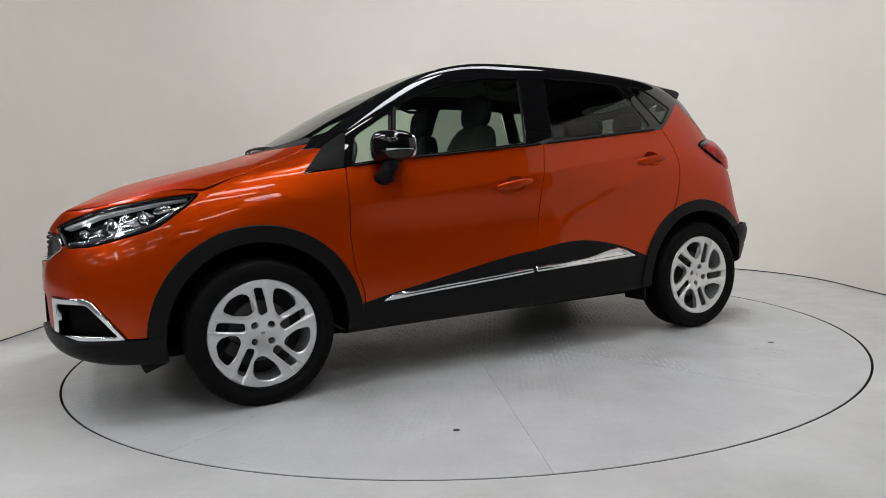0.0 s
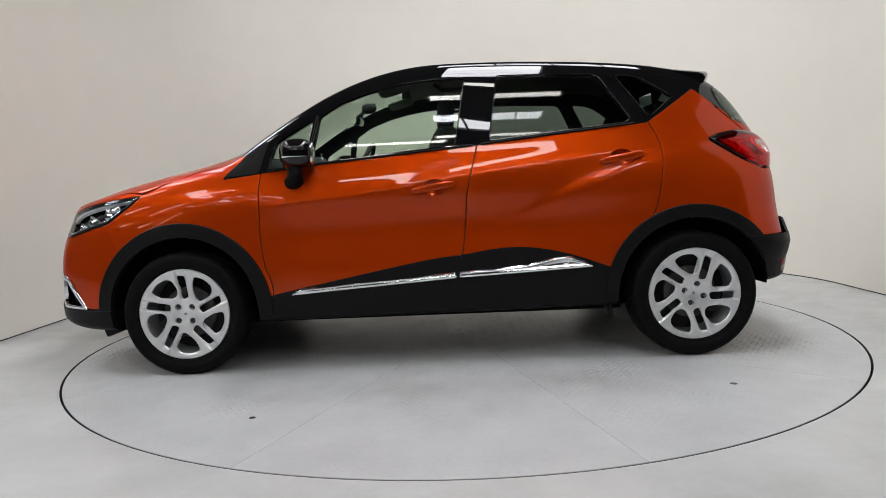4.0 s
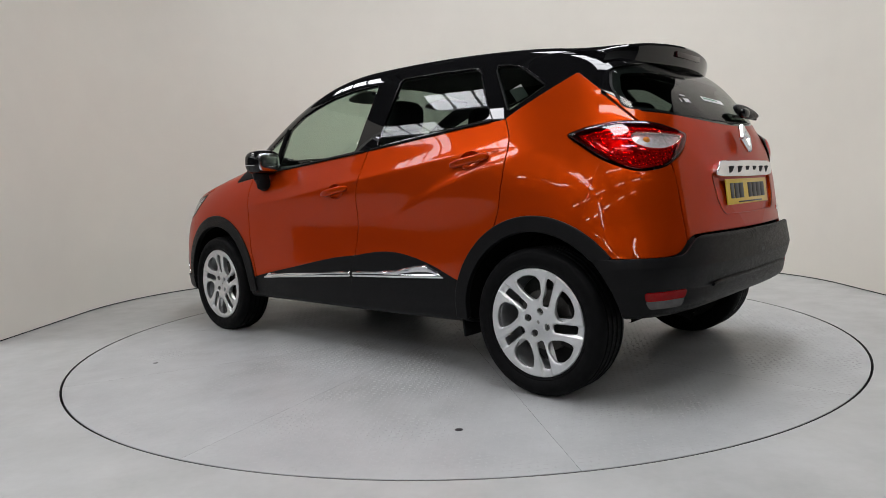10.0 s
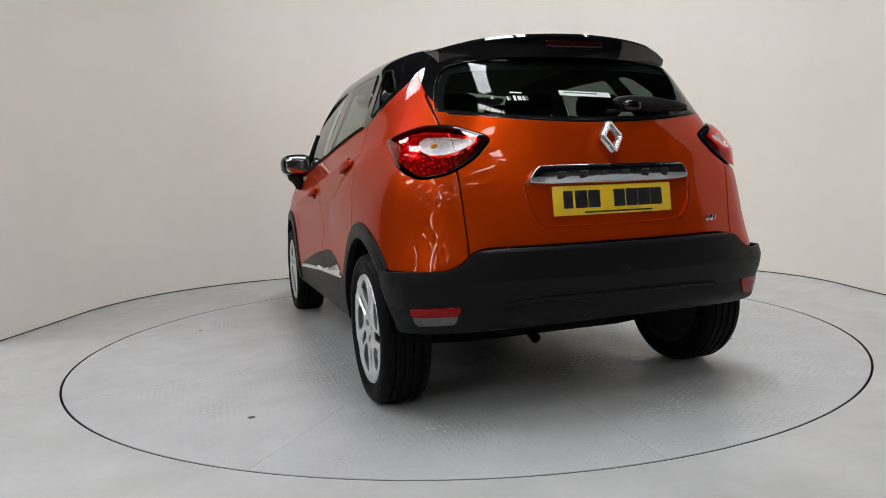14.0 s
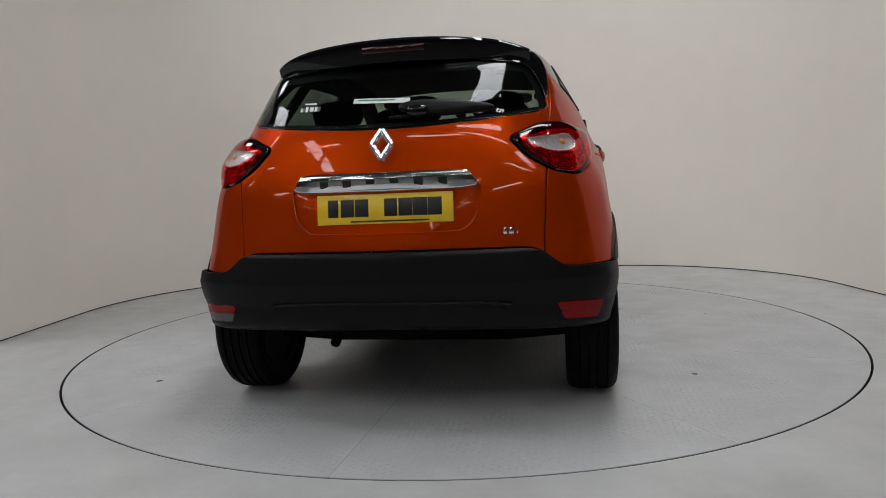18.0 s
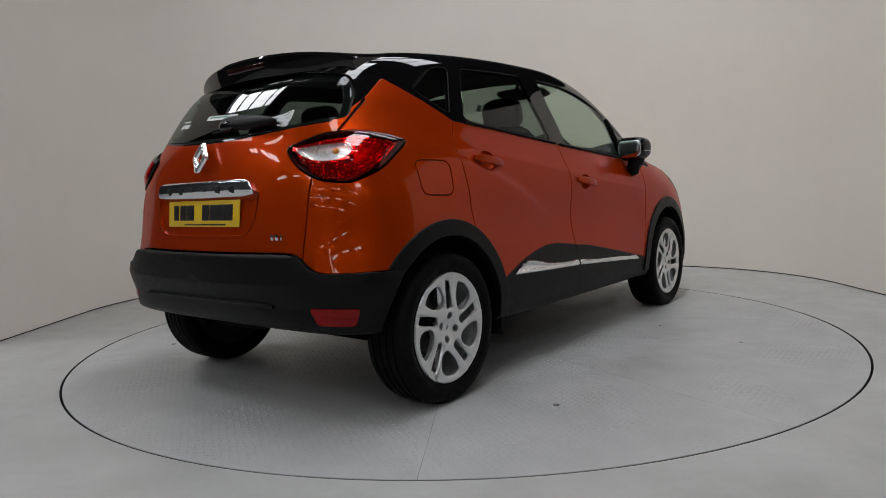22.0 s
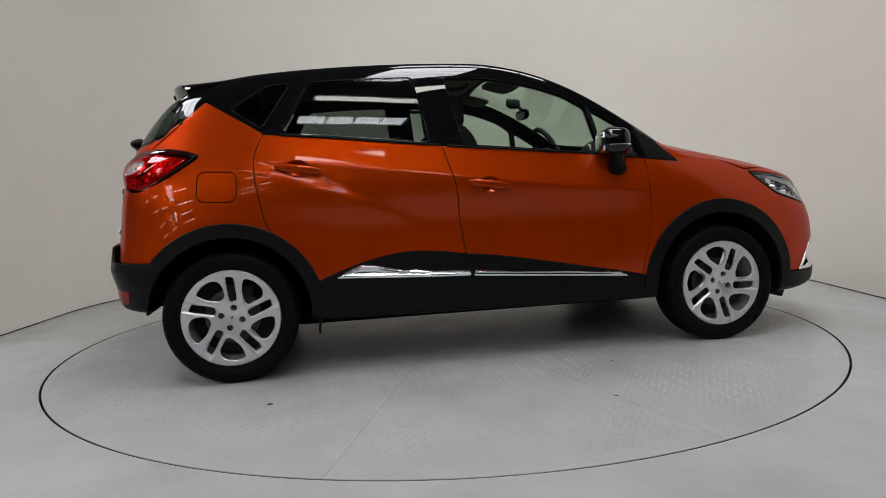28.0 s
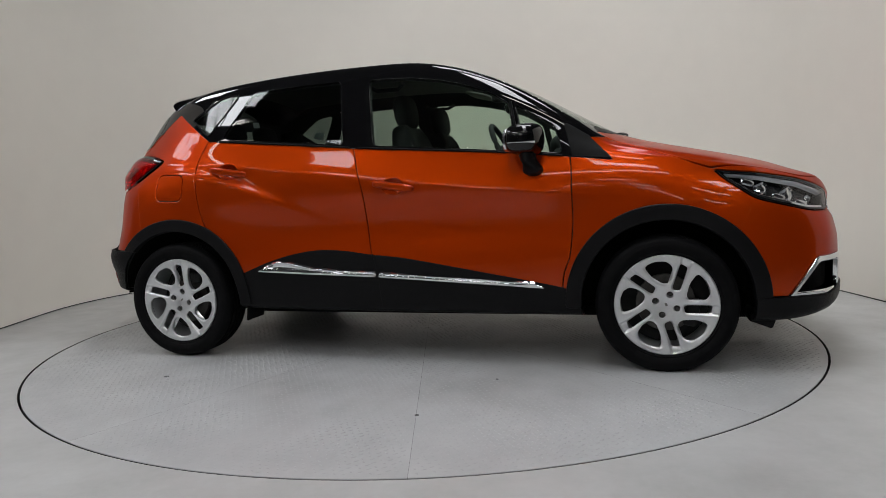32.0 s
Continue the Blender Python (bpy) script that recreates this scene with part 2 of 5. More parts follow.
door_z = curve((2.15, .55), (2.1, .60), (1.9, .67), (1.5, .72), (-1.5, .75), (-1.85, .70), (-1.92, .57))
side_w = curve((2.15, 0), (2.13, .25), (2.1, .38), (2.05, .51), (1.98, .61), (1.85, .71), (1.7, .775), (1.52, .808), (1.3, .833), (1.0, .85), (.5, .852),
               (0, .852), (-.5, .85), (-1.0, .842), (-1.3, .83), (-1.49, .805), (-1.63, .765), (-1.73, .705), (-1.805, .61), (-1.875, .41), (-1.91, .18), (-1.92, 0))
side_z = curve((2.15, .57), (2.11, .68), (2.0, .775), (1.85, .82), (1.52, .87), (1.2, .89), (.5, .905), (-.5, .93), (-1.1, .965), (-1.6, .97), (-1.8, .92), (-1.88, .8), (-1.92, .58))
belt_w = curve((2.15, 0), (2.13, .22), (2.1, .33), (2.05, .45), (1.98, .55), (1.85, .655), (1.7, .725), (1.52, .762), (1.3, .785), (1.07, .80), (.65, .805),
               (0, .805), (-.5, .80), (-1.1, .768), (-1.35, .712), (-1.5, .662), (-1.63, .625), (-1.73, .585), (-1.81, .51), (-1.87, .36), (-1.91, .15), (-1.92, 0))
belt_z = curve((2.15, .585), (2.11, .73), (2.0, .84), (1.85, .89), (1.52, .95), (1.3, .985), (1.07, 1.01), (.65, 1.042), (-.2, 1.11), (-1.1, 1.195), (-1.4, 1.215),
               (-1.6, 1.17), (-1.72, 1.10), (-1.82, 1.0), (-1.88, .86), (-1.92, .585))
rail_w = curve((2.15, 0), (2.12, .24), (2.07, .37), (2.0, .46), (1.85, .56), (1.7, .62), (1.5, .66), (1.2, .69), (1.0, .70), (.85, .695), (.6, .67), (.3, .64), (0, .615),
               (-.3, .603), (-.9, .59), (-1.2, .568), (-1.45, .522), (-1.56, .478), (-1.66, .455), (-1.75, .435), (-1.82, .38), (-1.88, .26), (-1.91, .11), (-1.92, 0))
rail_z = curve((2.15, .595), (2.11, .765), (2.0, .885), (1.85, .920), (1.7, .956), (1.5, .999), (1.2, 1.055), (1.05, 1.085), (.95, 1.153), (.77, 1.270), (.52, 1.411), (.25, 1.506), (0, 1.545), (-.3, 1.547),
               (-.6, 1.540), (-.9, 1.524), (-1.2, 1.497), (-1.45, 1.445), (-1.58, 1.385), (-1.66, 1.30), (-1.74, 1.195), (-1.80, 1.10), (-1.85, .99), (-1.89, .83), (-1.92, .592))


def shell(nu=330, per=16):
    """The half body (left side) as a grid of places, with the line number round it."""
    u = np.linspace(-math.pi / 2, math.pi / 2, nu)
    x = MID + HALF * np.sin(u)
    zb, zt, zr, wr = low_z(u), top_z(u), rail_z(u), rail_w(u)
    wm, zm = mid_w(u), mid_z(u)
    rows = [(0 * u, zb), (wm * .55, zb), (wm * .93, zb + .012), (wm * .985, zb + .35 * (zm - zb)), (wm, zm), (door_w(u), door_z(u)), (side_w(u), side_z(u)),
            (belt_w(u), belt_z(u)), (.5 * (belt_w(u) + wr) + .012, .5 * (belt_z(u) + zr)), (wr, zr), (wr * .72, zr + .62 * (zt - zr)), (wr * .36, zr + .91 * (zt - zr)), (0 * u, zt)]
    p = np.array([np.stack([x, y, z], -1) for y, z in rows])
    flip = np.array([1, -1, 1])
    p = np.concatenate([p[1:2] * flip, p, p[-2:-1] * flip])
    t = (np.arange(per) / per)[:, None, None]
    out = []
    for i in range(1, len(p) - 2):
        out.append(0.5 * (2 * p[i] + t * (p[i + 1] - p[i - 1]) + t ** 2 * (2 * p[i - 1] - 5 * p[i] + 4 * p[i + 1] - p[i + 2])
                          + t ** 3 * (3 * p[i] - p[i - 1] - 3 * p[i + 1] + p[i + 2])))
    g = np.concatenate(out + [p[-2:-1]])
    for _ in range(14):
        e = np.concatenate([g[1:2] * flip, g, g[-2:-1] * flip])
        g = .25 * e[:-2] + .5 * e[1:-1] + .25 * e[2:]
    for _ in range(8):
        g[:, 1:-1] = .25 * g[:, :-2] + .5 * g[:, 1:-1] + .25 * g[:, 2:]
    soft = g.copy()
    for _ in range(36):
        soft[:, 1:-1] = .25 * soft[:, :-2] + .5 * soft[:, 1:-1] + .25 * soft[:, 2:]
    # the flanks are drawn out longer than the ends and the foot of the windscreen
    v = np.linspace(0, 12, len(g))[:, None]
    keep = np.clip((v - 8.2) / .8, 0, 1) * np.exp(-((x[None, :] - 1.08) / .22) ** 2)
    keep = np.maximum(keep, np.clip((np.abs(x[None, :] - MID) - 1.75) / .15, 0, 1))[..., None]
    g = g * keep + soft * (1 - keep)
    # the tail is one even bowl
    bowl = g.copy()
    for _ in range(70):
        e = np.concatenate([bowl[1:2] * flip, bowl, bowl[-2:-1] * flip])
        bowl = .25 * e[:-2] + .5 * e[1:-1] + .25 * e[2:]
        bowl[:, 1:-1] = .25 * bowl[:, :-2] + .5 * bowl[:, 1:-1] + .25 * bowl[:, 2:]
    tail = np.clip((-1.80 - x) / .06, 0, 1)
    tail = (tail * tail * (3 - 2 * tail))[None, :, None]
    g = bowl * tail + g * (1 - tail)
    # both ends close in a shallow dome
    for edge, step, sign in ((6, 1, -1), (-7, -1, 1)):
        ring = g[:, edge].copy()
        pole = np.array([ring[:, 0].mean() + sign * .004, 0, .5 * (ring[0, 2] + ring[-1, 2])])
        for k in range(6):
            q = k / 6
            g[:, edge - step * (6 - k)] = pole * (1 - q) + ring * q + np.array([sign * .004 * (1 - q * q) - sign * .004 * (1 - q), 0, 0])
    g[0, :, 1] = g[-1, :, 1] = 0
    return g


SHOULDER = ((-1.46, 1.09), (-1.30, 1.078), (-.84, 1.045), (-.515, 1.003), (-.174, .963), (.425, .885), (.858, .847), (1.2, .82))
HAUNCH_TOP = ((-1.5, 1.065), (-1.217, 1.05), (-1.053, 1.015), (-.896, .962), (-.73, .90), (-.504, .798), (-.334, .734), (0, .62))
HAUNCH_FOOT = ((-1.5, .88), (-1.1, .835), (-.849, .793), (-.592, .751), (-.334, .734), (0, .73))


def relief(g):
    """What is pressed into the sides: a shoulder line through the handles, a haunch that grows out of the rear door, and hollow doors."""
    # twice as many lines round the body, to hold the creases
    e = np.concatenate([g[1:2] * np.array([1, -1, 1]), g, g[-2:-1] * np.array([1, -1, 1])])
    fine = np.empty((2 * len(g) - 1,) + g.shape[1:])
    fine[::2], fine[1::2] = g, (9 * (e[1:-2] + e[2:-1]) - e[:-3] - e[3:]) / 16
    g = fine
    x, y, z = g[..., 0], g[..., 1], g[..., 2]
    on = lambda line: np.interp(x, [q[0] for q in line], [q[1] for q in line])
    step = lambda q: 1 / (1 + np.exp(-np.clip(q, -40, 40)))
    doors = step((.80 - x) / .05) * step((x + 1.16) / .05)
    sides = step((.86 - x) / .04) * step((x + 1.40) / .04)
    d = z - on(SHOULDER)
    far = np.sqrt(d * d + .006 ** 2)
    out = .013 * np.where(d > 0, np.exp(-far / .045), np.exp(-.006 / .045) * np.exp(-(far - .006) / .11)) * sides
    grow = np.clip((-.32 - x) / .55, 0, 1) ** .8 * step((x + 1.30) / .06)
    out = out + .015 * grow * step((on(HAUNCH_TOP) - z) / .010) * step((z - on(HAUNCH_FOOT)) / .035)
    out = out - .008 * np.exp(-((z - .70) / .10) ** 2) * doors * step((x + .75) / .12)
    g = g.copy()
    g[..., 1] = np.where(y > .4, y + out - .004 * sides, y)
    return g


def shape(g):
    """Places, normals, line numbers and triangles of the half shell."""
    nv, nu = g.shape[:2]
    du = np.gradient(g, axis=1)
    flip = np.array([1, -1, 1])
    e = np.concatenate([g[1:2] * flip, g, g[-2:-1] * flip])
    dv = (e[2:] - e[:-2]) / 2
    n = np.cross(dv, du)
    n /= np.linalg.norm(n, axis=-1, keepdims=True) + 1e-9
    if n[nv // 2, nu // 2, 1] < 0:
        n = -n
    for k in range(4):
        w = .5 ** k
        n[:, k] = n[:, k] * (1 - w) + w * np.array([-1.0, 0, 0])
        n[:, -1 - k] = n[:, -1 - k] * (1 - w) + w * np.array([1.0, 0, 0])
    n /= np.linalg.norm(n, axis=-1, keepdims=True)
    i = np.arange(nv * nu).reshape(nv, nu)
    a, b, c, d = i[:-1, :-1].ravel(), i[:-1, 1:].ravel(), i[1:, 1:].ravel(), i[1:, :-1].ravel()
    f = np.concatenate([np.stack([a, b, c], -1), np.stack([a, c, d], -1)])
    w = np.cross(g.reshape(-1, 3)[f[:, 1]] - g.reshape(-1, 3)[f[:, 0]], g.reshape(-1, 3)[f[:, 2]] - g.reshape(-1, 3)[f[:, 0]])
    if (w * n.reshape(-1, 3)[f[:, 0]]).sum() < 0:
        f = f[:, ::-1]
    v = np.repeat(np.linspace(0, 12, nv), nu)
    return g.reshape(-1, 3), n.reshape(-1, 3), v, f


def cut(s, f):
    """Split a surface along the zero line of f: the part below zero and the part above."""
    p, n, v, t = s
    f = np.where(np.abs(f) < 1e-7, 1e-7, f)
    pos = f[t] > 0
    k = pos.sum(1)
    lo, hi, mix = t[k == 0], t[k == 3], t[(k == 1) | (k == 2)]
    if len(mix) == 0:
        return pick(s, lo), pick(s, hi)
    one = pos[(k == 1) | (k == 2)].sum(1) == 1
    sign = f[mix] > 0
    lone = np.where(one[:, None], sign, ~sign).argmax(1)
    r = np.arange(len(mix))
    a, b, c = mix[r, lone], mix[r, (lone + 1) % 3], mix[r, (lone + 2) % 3]
    key = np.concatenate([np.stack([np.minimum(a, b), np.maximum(a, b)], -1), np.stack([np.minimum(a, c), np.maximum(a, c)], -1)])
    uq, back = np.unique(key, axis=0, return_inverse=True)
    back = back.ravel()
    w = (f[uq[:, 0]] / (f[uq[:, 0]] - f[uq[:, 1]]))[:, None]
    p2 = np.vstack([p, p[uq[:, 0]] * (1 - w) + p[uq[:, 1]] * w])
    n2 = np.vstack([n, n[uq[:, 0]] * (1 - w) + n[uq[:, 1]] * w])
    v2 = np.concatenate([v, v[uq[:, 0]] * (1 - w[:, 0]) + v[uq[:, 1]] * w[:, 0]])
    ab, ac = back[:len(mix)] + len(p), back[len(mix):] + len(p)
    tip = np.stack([a, ab, ac], -1)
    rest = np.concatenate([np.stack([ab, b, c], -1), np.stack([ab, c, ac], -1)])
    one2 = np.concatenate([one, one])
    hi = np.vstack([hi, tip[one], rest[~one2]])
    lo = np.vstack([lo, tip[~one], rest[one2]])
    s2 = (p2, n2, v2, None)
    return pick(s2, lo), pick(s2, hi)


def pick(s, t):
    used, back = np.unique(t, return_inverse=True)
    return s[0][used], s[1][used], s[2][used], back.reshape(-1, 3)


def join(*ss):
    base, ps, ns, vs, ts = 0, [], [], [], []
    for p, n, v, t in ss:
        ps.append(p), ns.append(n), vs.append(v), ts.append(t + base)
        base += len(p)
    return np.vstack(ps), np.vstack(ns), np.concatenate(vs), np.vstack(ts)


def moved(s, d):
    return s[0] + s[1] * d, s[1], s[2], s[3]


def bulged(s, out):
    """The surface pushed out by out(places), with fresh normals."""
    p, n, v, t = s
    p = p + n * out(p)[:, None]
    q = np.zeros_like(p)
    f = np.cross(p[t[:, 1]] - p[t[:, 0]], p[t[:, 2]] - p[t[:, 0]])
    for k in range(3):
        np.add.at(q, t[:, k], f)
    mid = np.abs(p[:, 1]) < 1e-5
    q[mid, 1] = 0
    size = np.linalg.norm(q, axis=1, keepdims=True)
    return p, np.where(size < 1e-10, n, q / (size + 1e-15)), v, t


def pane(s, fit=None):
    """A flank window made truly smooth: it bows up and along, with no twist."""
    p, n, v, t = s
    fit = p if fit is None else fit
    c, k = fit.mean(0), np.abs(fit - fit.mean(0)).max(0)

    def terms(r):
        a, b = (r[:, 0] - c[0]) / k[0], (r[:, 2] - c[2]) / k[2]
        return a, b, np.stack([np.ones_like(a), a, b, a * a, b * b], -1)
    w = np.linalg.lstsq(terms(fit)[2], fit[:, 1], rcond=None)[0]
    a, b, m = terms(p)
    q = np.stack([p[:, 0], m @ w, p[:, 2]], -1)
    fx, fz = (w[1] + 2 * w[3] * a) / k[0], (w[2] + 2 * w[4] * b) / k[2]
    g = np.stack([-fx, np.ones_like(fx), -fz], -1)
    return q, g / np.linalg.norm(g, axis=1, keepdims=True), v, t


def mirrored(s):
    q = np.array([1, -1, 1])
    return s[0] * q, s[1] * q, s[2], s[3][:, ::-1]


def both(s):
    return join(s, mirrored(s))


def sheet(name, s, material, parent, depth=0.012, label="", roll=0.003):
    """A panel: the skin with a rounded edge turned in all round it."""
    p, n, v, t = s
    n = n / (np.linalg.norm(n, axis=1, keepdims=True) + 1e-9)
    e = np.concatenate([t[:, [0, 1]], t[:, [1, 2]], t[:, [2, 0]]])
    key = np.sort(e, 1)
    uq, idx, cnt = np.unique(key, axis=0, return_index=True, return_counts=True)
    b = e[idx[cnt == 1]]
    b = b[~((np.abs(p[b[:, 0], 1]) < 1e-4) & (np.abs(p[b[:, 1], 1]) < 1e-4))]
    verts, norms, faces = [p], [n], [t]
    if depth and len(b):
        out = np.zeros_like(p)
        side = np.cross(p[b[:, 1]] - p[b[:, 0]], n[b[:, 0]])
        np.add.at(out, b[:, 0], side), np.add.at(out, b[:, 1], side)
        edge = np.unique(b)
        o = out[edge] / (np.linalg.norm(out[edge], axis=1, keepdims=True) + 1e-9)
        num = np.full(len(p), -1)
        num[edge] = np.arange(len(edge))
        rings = [(p[edge], n[edge]), (p[edge] + o * roll * .7 - n[edge] * roll * .3, (n[edge] + o) * .7), (p[edge] + o * roll - n[edge] * roll, o), (p[edge] + o * roll - n[edge] * depth, o)]
        base = len(p)
        for rp, rn in rings:
            verts.append(rp), norms.append(rn)
        m = len(edge)
        i, j = num[b[:, 0]], num[b[:, 1]]
        for k in range(3):
            A, B = base + k * m, base + (k + 1) * m
            faces.append(np.stack([j + A, i + A, i + B], -1)), faces.append(np.stack([j + A, i + B, j + B], -1))
    verts, norms, faces = np.vstack(verts), np.vstack(norms), np.vstack(faces)
    me = bpy.data.meshes.new(name)
    me.vertices.add(len(verts))
    me.vertices.foreach_set("co", verts.ravel())
    me.loops.add(faces.size)
    me.loops.foreach_set("vertex_index", faces.ravel().astype(np.int32))
    me.polygons.add(len(faces))
    me.polygons.foreach_set("loop_start", np.arange(0, faces.size, 3, dtype=np.int32))
    me.update(calc_edges=True)
    me.polygons.foreach_set("use_smooth", np.ones(len(faces), bool))
    me.normals_split_custom_set_from_vertices([tuple(q) for q in norms])
    me.update()
    return put(name, me, material, parent, label)


# ---- the booth in its hall: floor, rounded white wall, hall walls, roof with skylights and tube lamps ----
R_TABLE = 2.227
HALF_W, BACK_Y, CORNER, WALL_Z = 3.085, 3.0, 1.8, 3.05
END_EAST, END_WEST = -1.85, -.05
HALL_W, HALL_Y0, HALL_Y1, ROOF_Z = 14.0, -22.0, 8.0, 6.0


def booth_outline(out=0.0, n=36):
    """The open line of the booth wall seen from above: two straight ends and a rounded back."""
    w, b, c = HALF_W + out, BACK_Y + out, CORNER + out
    pts = [(w, END_EAST), (w, 0)]
    for cx, a0 in ((w - c, 0), (-w + c, 90)):
        pts += [(cx + c * math.cos(radians(a0 + 90 * k / n)), b - c + c * math.sin(radians(a0 + 90 * k / n))) for k in range(n + 1)]
    return pts + [(-w, 0), (-w, END_WEST)]


def band(inner, outer, z0, z1):
    """An upright band between two open lines, closed at its ends."""
    n = len(inner)
    v = [(x, y, z) for z in (z0, z1) for x, y in inner] + [(x, y, z) for z in (z0, z1) for x, y in outer]
    f = [(0, 2 * n, 3 * n, n), (n - 1, 2 * n - 1, 4 * n - 1, 3 * n - 1)]
    for i in range(n - 1):
        j = i + 1
        f += [(j, i, i + n, j + n), (2 * n + i, 2 * n + j, 3 * n + j, 3 * n + i), (n + i, 3 * n + i, 3 * n + j, n + j), (i, j, 2 * n + j, 2 * n + i)]
    return v, f


def build_booth():
    me = mesh_of("wall_booth", *band(booth_outline(), booth_outline(.12), .009, WALL_Z), smooth=False)
    me.polygons.foreach_set("use_smooth", [True] * len(me.polygons))
    me.set_sharp_from_angle(angle=radians(40))
    tagged(put("wall_booth", me, WALL), "smooth white painted wall that curves round the turntable", "wall", kind="structure")
    me = mesh_of("baseboard", *band(booth_outline(.004), booth_outline(.10), 0.001, .009), smooth=False)
    tagged(put("baseboard", me, DARK), "thin dark joint between white wall and grey floor", "joint", kind="structure")
    # floor: a sheet with a round hole for the turntable
    bm = bmesh.new()
    n = 320
    inner = [bm.verts.new(((R_TABLE + .011) * math.cos(2 * math.pi * k / n), (R_TABLE + .011) * math.sin(2 * math.pi * k / n), 0)) for k in range(n)]
    ring = [bm.verts.new((v.co.x * 1.2, v.co.y * 1.2, 0)) for v in inner]
    far = [bm.verts.new((x, y, 0)) for x, y in ((HALL_W, HALL_Y1), (-HALL_W, HALL_Y1), (-HALL_W, -4.6), (HALL_W, -4.6))]
    for k in range(n):
        j = (k + 1) % n
        bm.faces.new((inner[k], ring[k], ring[j], inner[j]))
        bm.faces.new((ring[k], far[int(4 * k / n)], ring[j]))
    for q in range(4):
        bm.faces.new((far[q], far[(q + 1) % 4], ring[(q + 1) * n // 4 % n]))
    tagged(part("floor", bm, FLOOR, None, smooth=False), "light grey painted concrete floor, scuffed", "floor", kind="structure")
    tagged(part("floor_pit", lathe([(0.001, -.12), (R_TABLE + .0105, -.12), (R_TABLE + .0105, -.0015)], 96, "z"), DARK, None), "dark pit under the turntable", "pit", kind="structure")
    # added out of view: a dark floor that keeps the car's reflections dark
    tagged(part("floor_unseen_dark", block(2 * HALL_W, -4.6 - HALL_Y0, .1), HALL_FLOOR, None, smooth=False, m=pose(0, (HALL_Y0 - 4.6) / 2, -.05)), "unseen floor behind the camera, coloured dark to darken reflections", "floor", kind="structure")
    # hall walls: unseen, the hall's dimness is put into their dark colour
    for nm, sx, sy, x, y in (("wall_hall_back", 2 * HALL_W, .2, 0, HALL_Y1 + .1), ("wall_hall_front", 2 * HALL_W, .2, 0, HALL_Y0 - .1),
                             ("wall_hall_east", .2, HALL_Y1 - HALL_Y0 + .4, HALL_W + .1, (HALL_Y0 + HALL_Y1) / 2), ("wall_hall_west", .2, HALL_Y1 - HALL_Y0 + .4, -HALL_W - .1, (HALL_Y0 + HALL_Y1) / 2)):
        ob = part(nm, block(sx, sy, ROOF_Z), HALL, None, smooth=False, m=pose(x, y, ROOF_Z / 2))
        tagged(ob, "unseen wall closing the hall, coloured dark to darken reflections", "wall", kind="structure")
    # roof sheet with an opening for each skylight
    bm = bmesh.new()
    loops = [[(HALL_W + .2, HALL_Y0 - .2), (HALL_W + .2, HALL_Y1 + .2), (-HALL_W - .2, HALL_Y1 + .2), (-HALL_W - .2, HALL_Y0 - .2)]]
    for x, y, a, l, w, bright_share in SKYLIGHTS:
        c, d = math.cos(radians(a)), math.sin(radians(a))
        loops.append([(x + c * u - d * v, y + d * u + c * v) for u, v in ((-l / 2, -w / 2), (l / 2, -w / 2), (l / 2, w / 2), (-l / 2, w / 2))])
    edges = []
    for loop in loops:
        vs = [bm.verts.new((x, y, ROOF_Z)) for x, y in loop]
        edges += [bm.edges.new((vs[k - 1], vs[k])) for k in range(len(vs))]
    bmesh.ops.triangle_fill(bm, use_beauty=True, edges=edges, normal=(0, 0, 1))
    made = bmesh.ops.extrude_face_region(bm, geom=bm.faces[:])
    bmesh.ops.translate(bm, vec=(0, 0, .12), verts=[v for v in made["geom"] if isinstance(v, bmesh.types.BMVert)])
    tagged(part("ceiling", bm, ROOF, None, smooth=False), "dark roof sheets over the hall with skylight openings", "ceiling", kind="structure")
    for x, y, a, l, w, bright_share in SKYLIGHTS:
        lamp = bpy.data.lights.new("skylight", "AREA")
        lamp.shape, lamp.size, lamp.size_y, lamp.energy, lamp.color = "RECTANGLE", l, w, SKYLIGHT * bright_share * l * w, (.955, .965, 1.0)
        new("skylight_lamp", lamp).matrix_world = pose(x, y, ROOF_Z + .125, 0, 0, a)
        sky_ob = tagged(new("skylight"), "roof skylight opening crossed by thin glazing bars", "skylight", "skylights in the roof")
        sky_ob.matrix_world = pose(x, y, ROOF_Z, 0, 0, a)
        for k in range(3):
            part("glazing_bar", block(.035, w, .05, .006), BEAM, sky_ob, smooth=False, m=pose((k - 1) * l / 4, 0, 0))
    turn = pose(0, 0, ROOF_Z, 0, 0, SLANT)
    for k in range(11):
        bm = block(.14, 30, .02, .003, at=(0, 0, .11))
        block(.14, 30, .02, .003, at=(0, 0, -.11), bm=bm)
        block(.02, 30, .20, bm=bm)
        beam = part("roof_beam", bm, BEAM, None, smooth=False, m=turn @ pose(-16.6 + 3.2 * k, 0, -.16))
        tagged(beam, "long grey steel beam under the hall roof", "beam", kind="structure")
    # rows of batten lamps
    first = tagged(new("batten_lamp"), "white enamel batten with a lit diffuser under the roof", "ceiling lamp", "rows of ceiling lamps")
    part("batten", block(1.8, .22, .05, .008), FITTING, first, smooth=False, m=pose(0, 0, .03))
    part("diffuser", block(1.74, .19, .036, .012), TUBE, first, m=pose(0, 0, -.015))
    for cap in (-.885, .885):
        part("socket", block(.03, .06, .07, .006), FITTING, first, smooth=False, m=pose(cap, 0, -.02))
    for x in (-.6, .6):
        part("hanger", tube([(x, 0, .05), (x, 0, ROOF_Z - TUBE_Z)], .006, 6), BEAM, first)
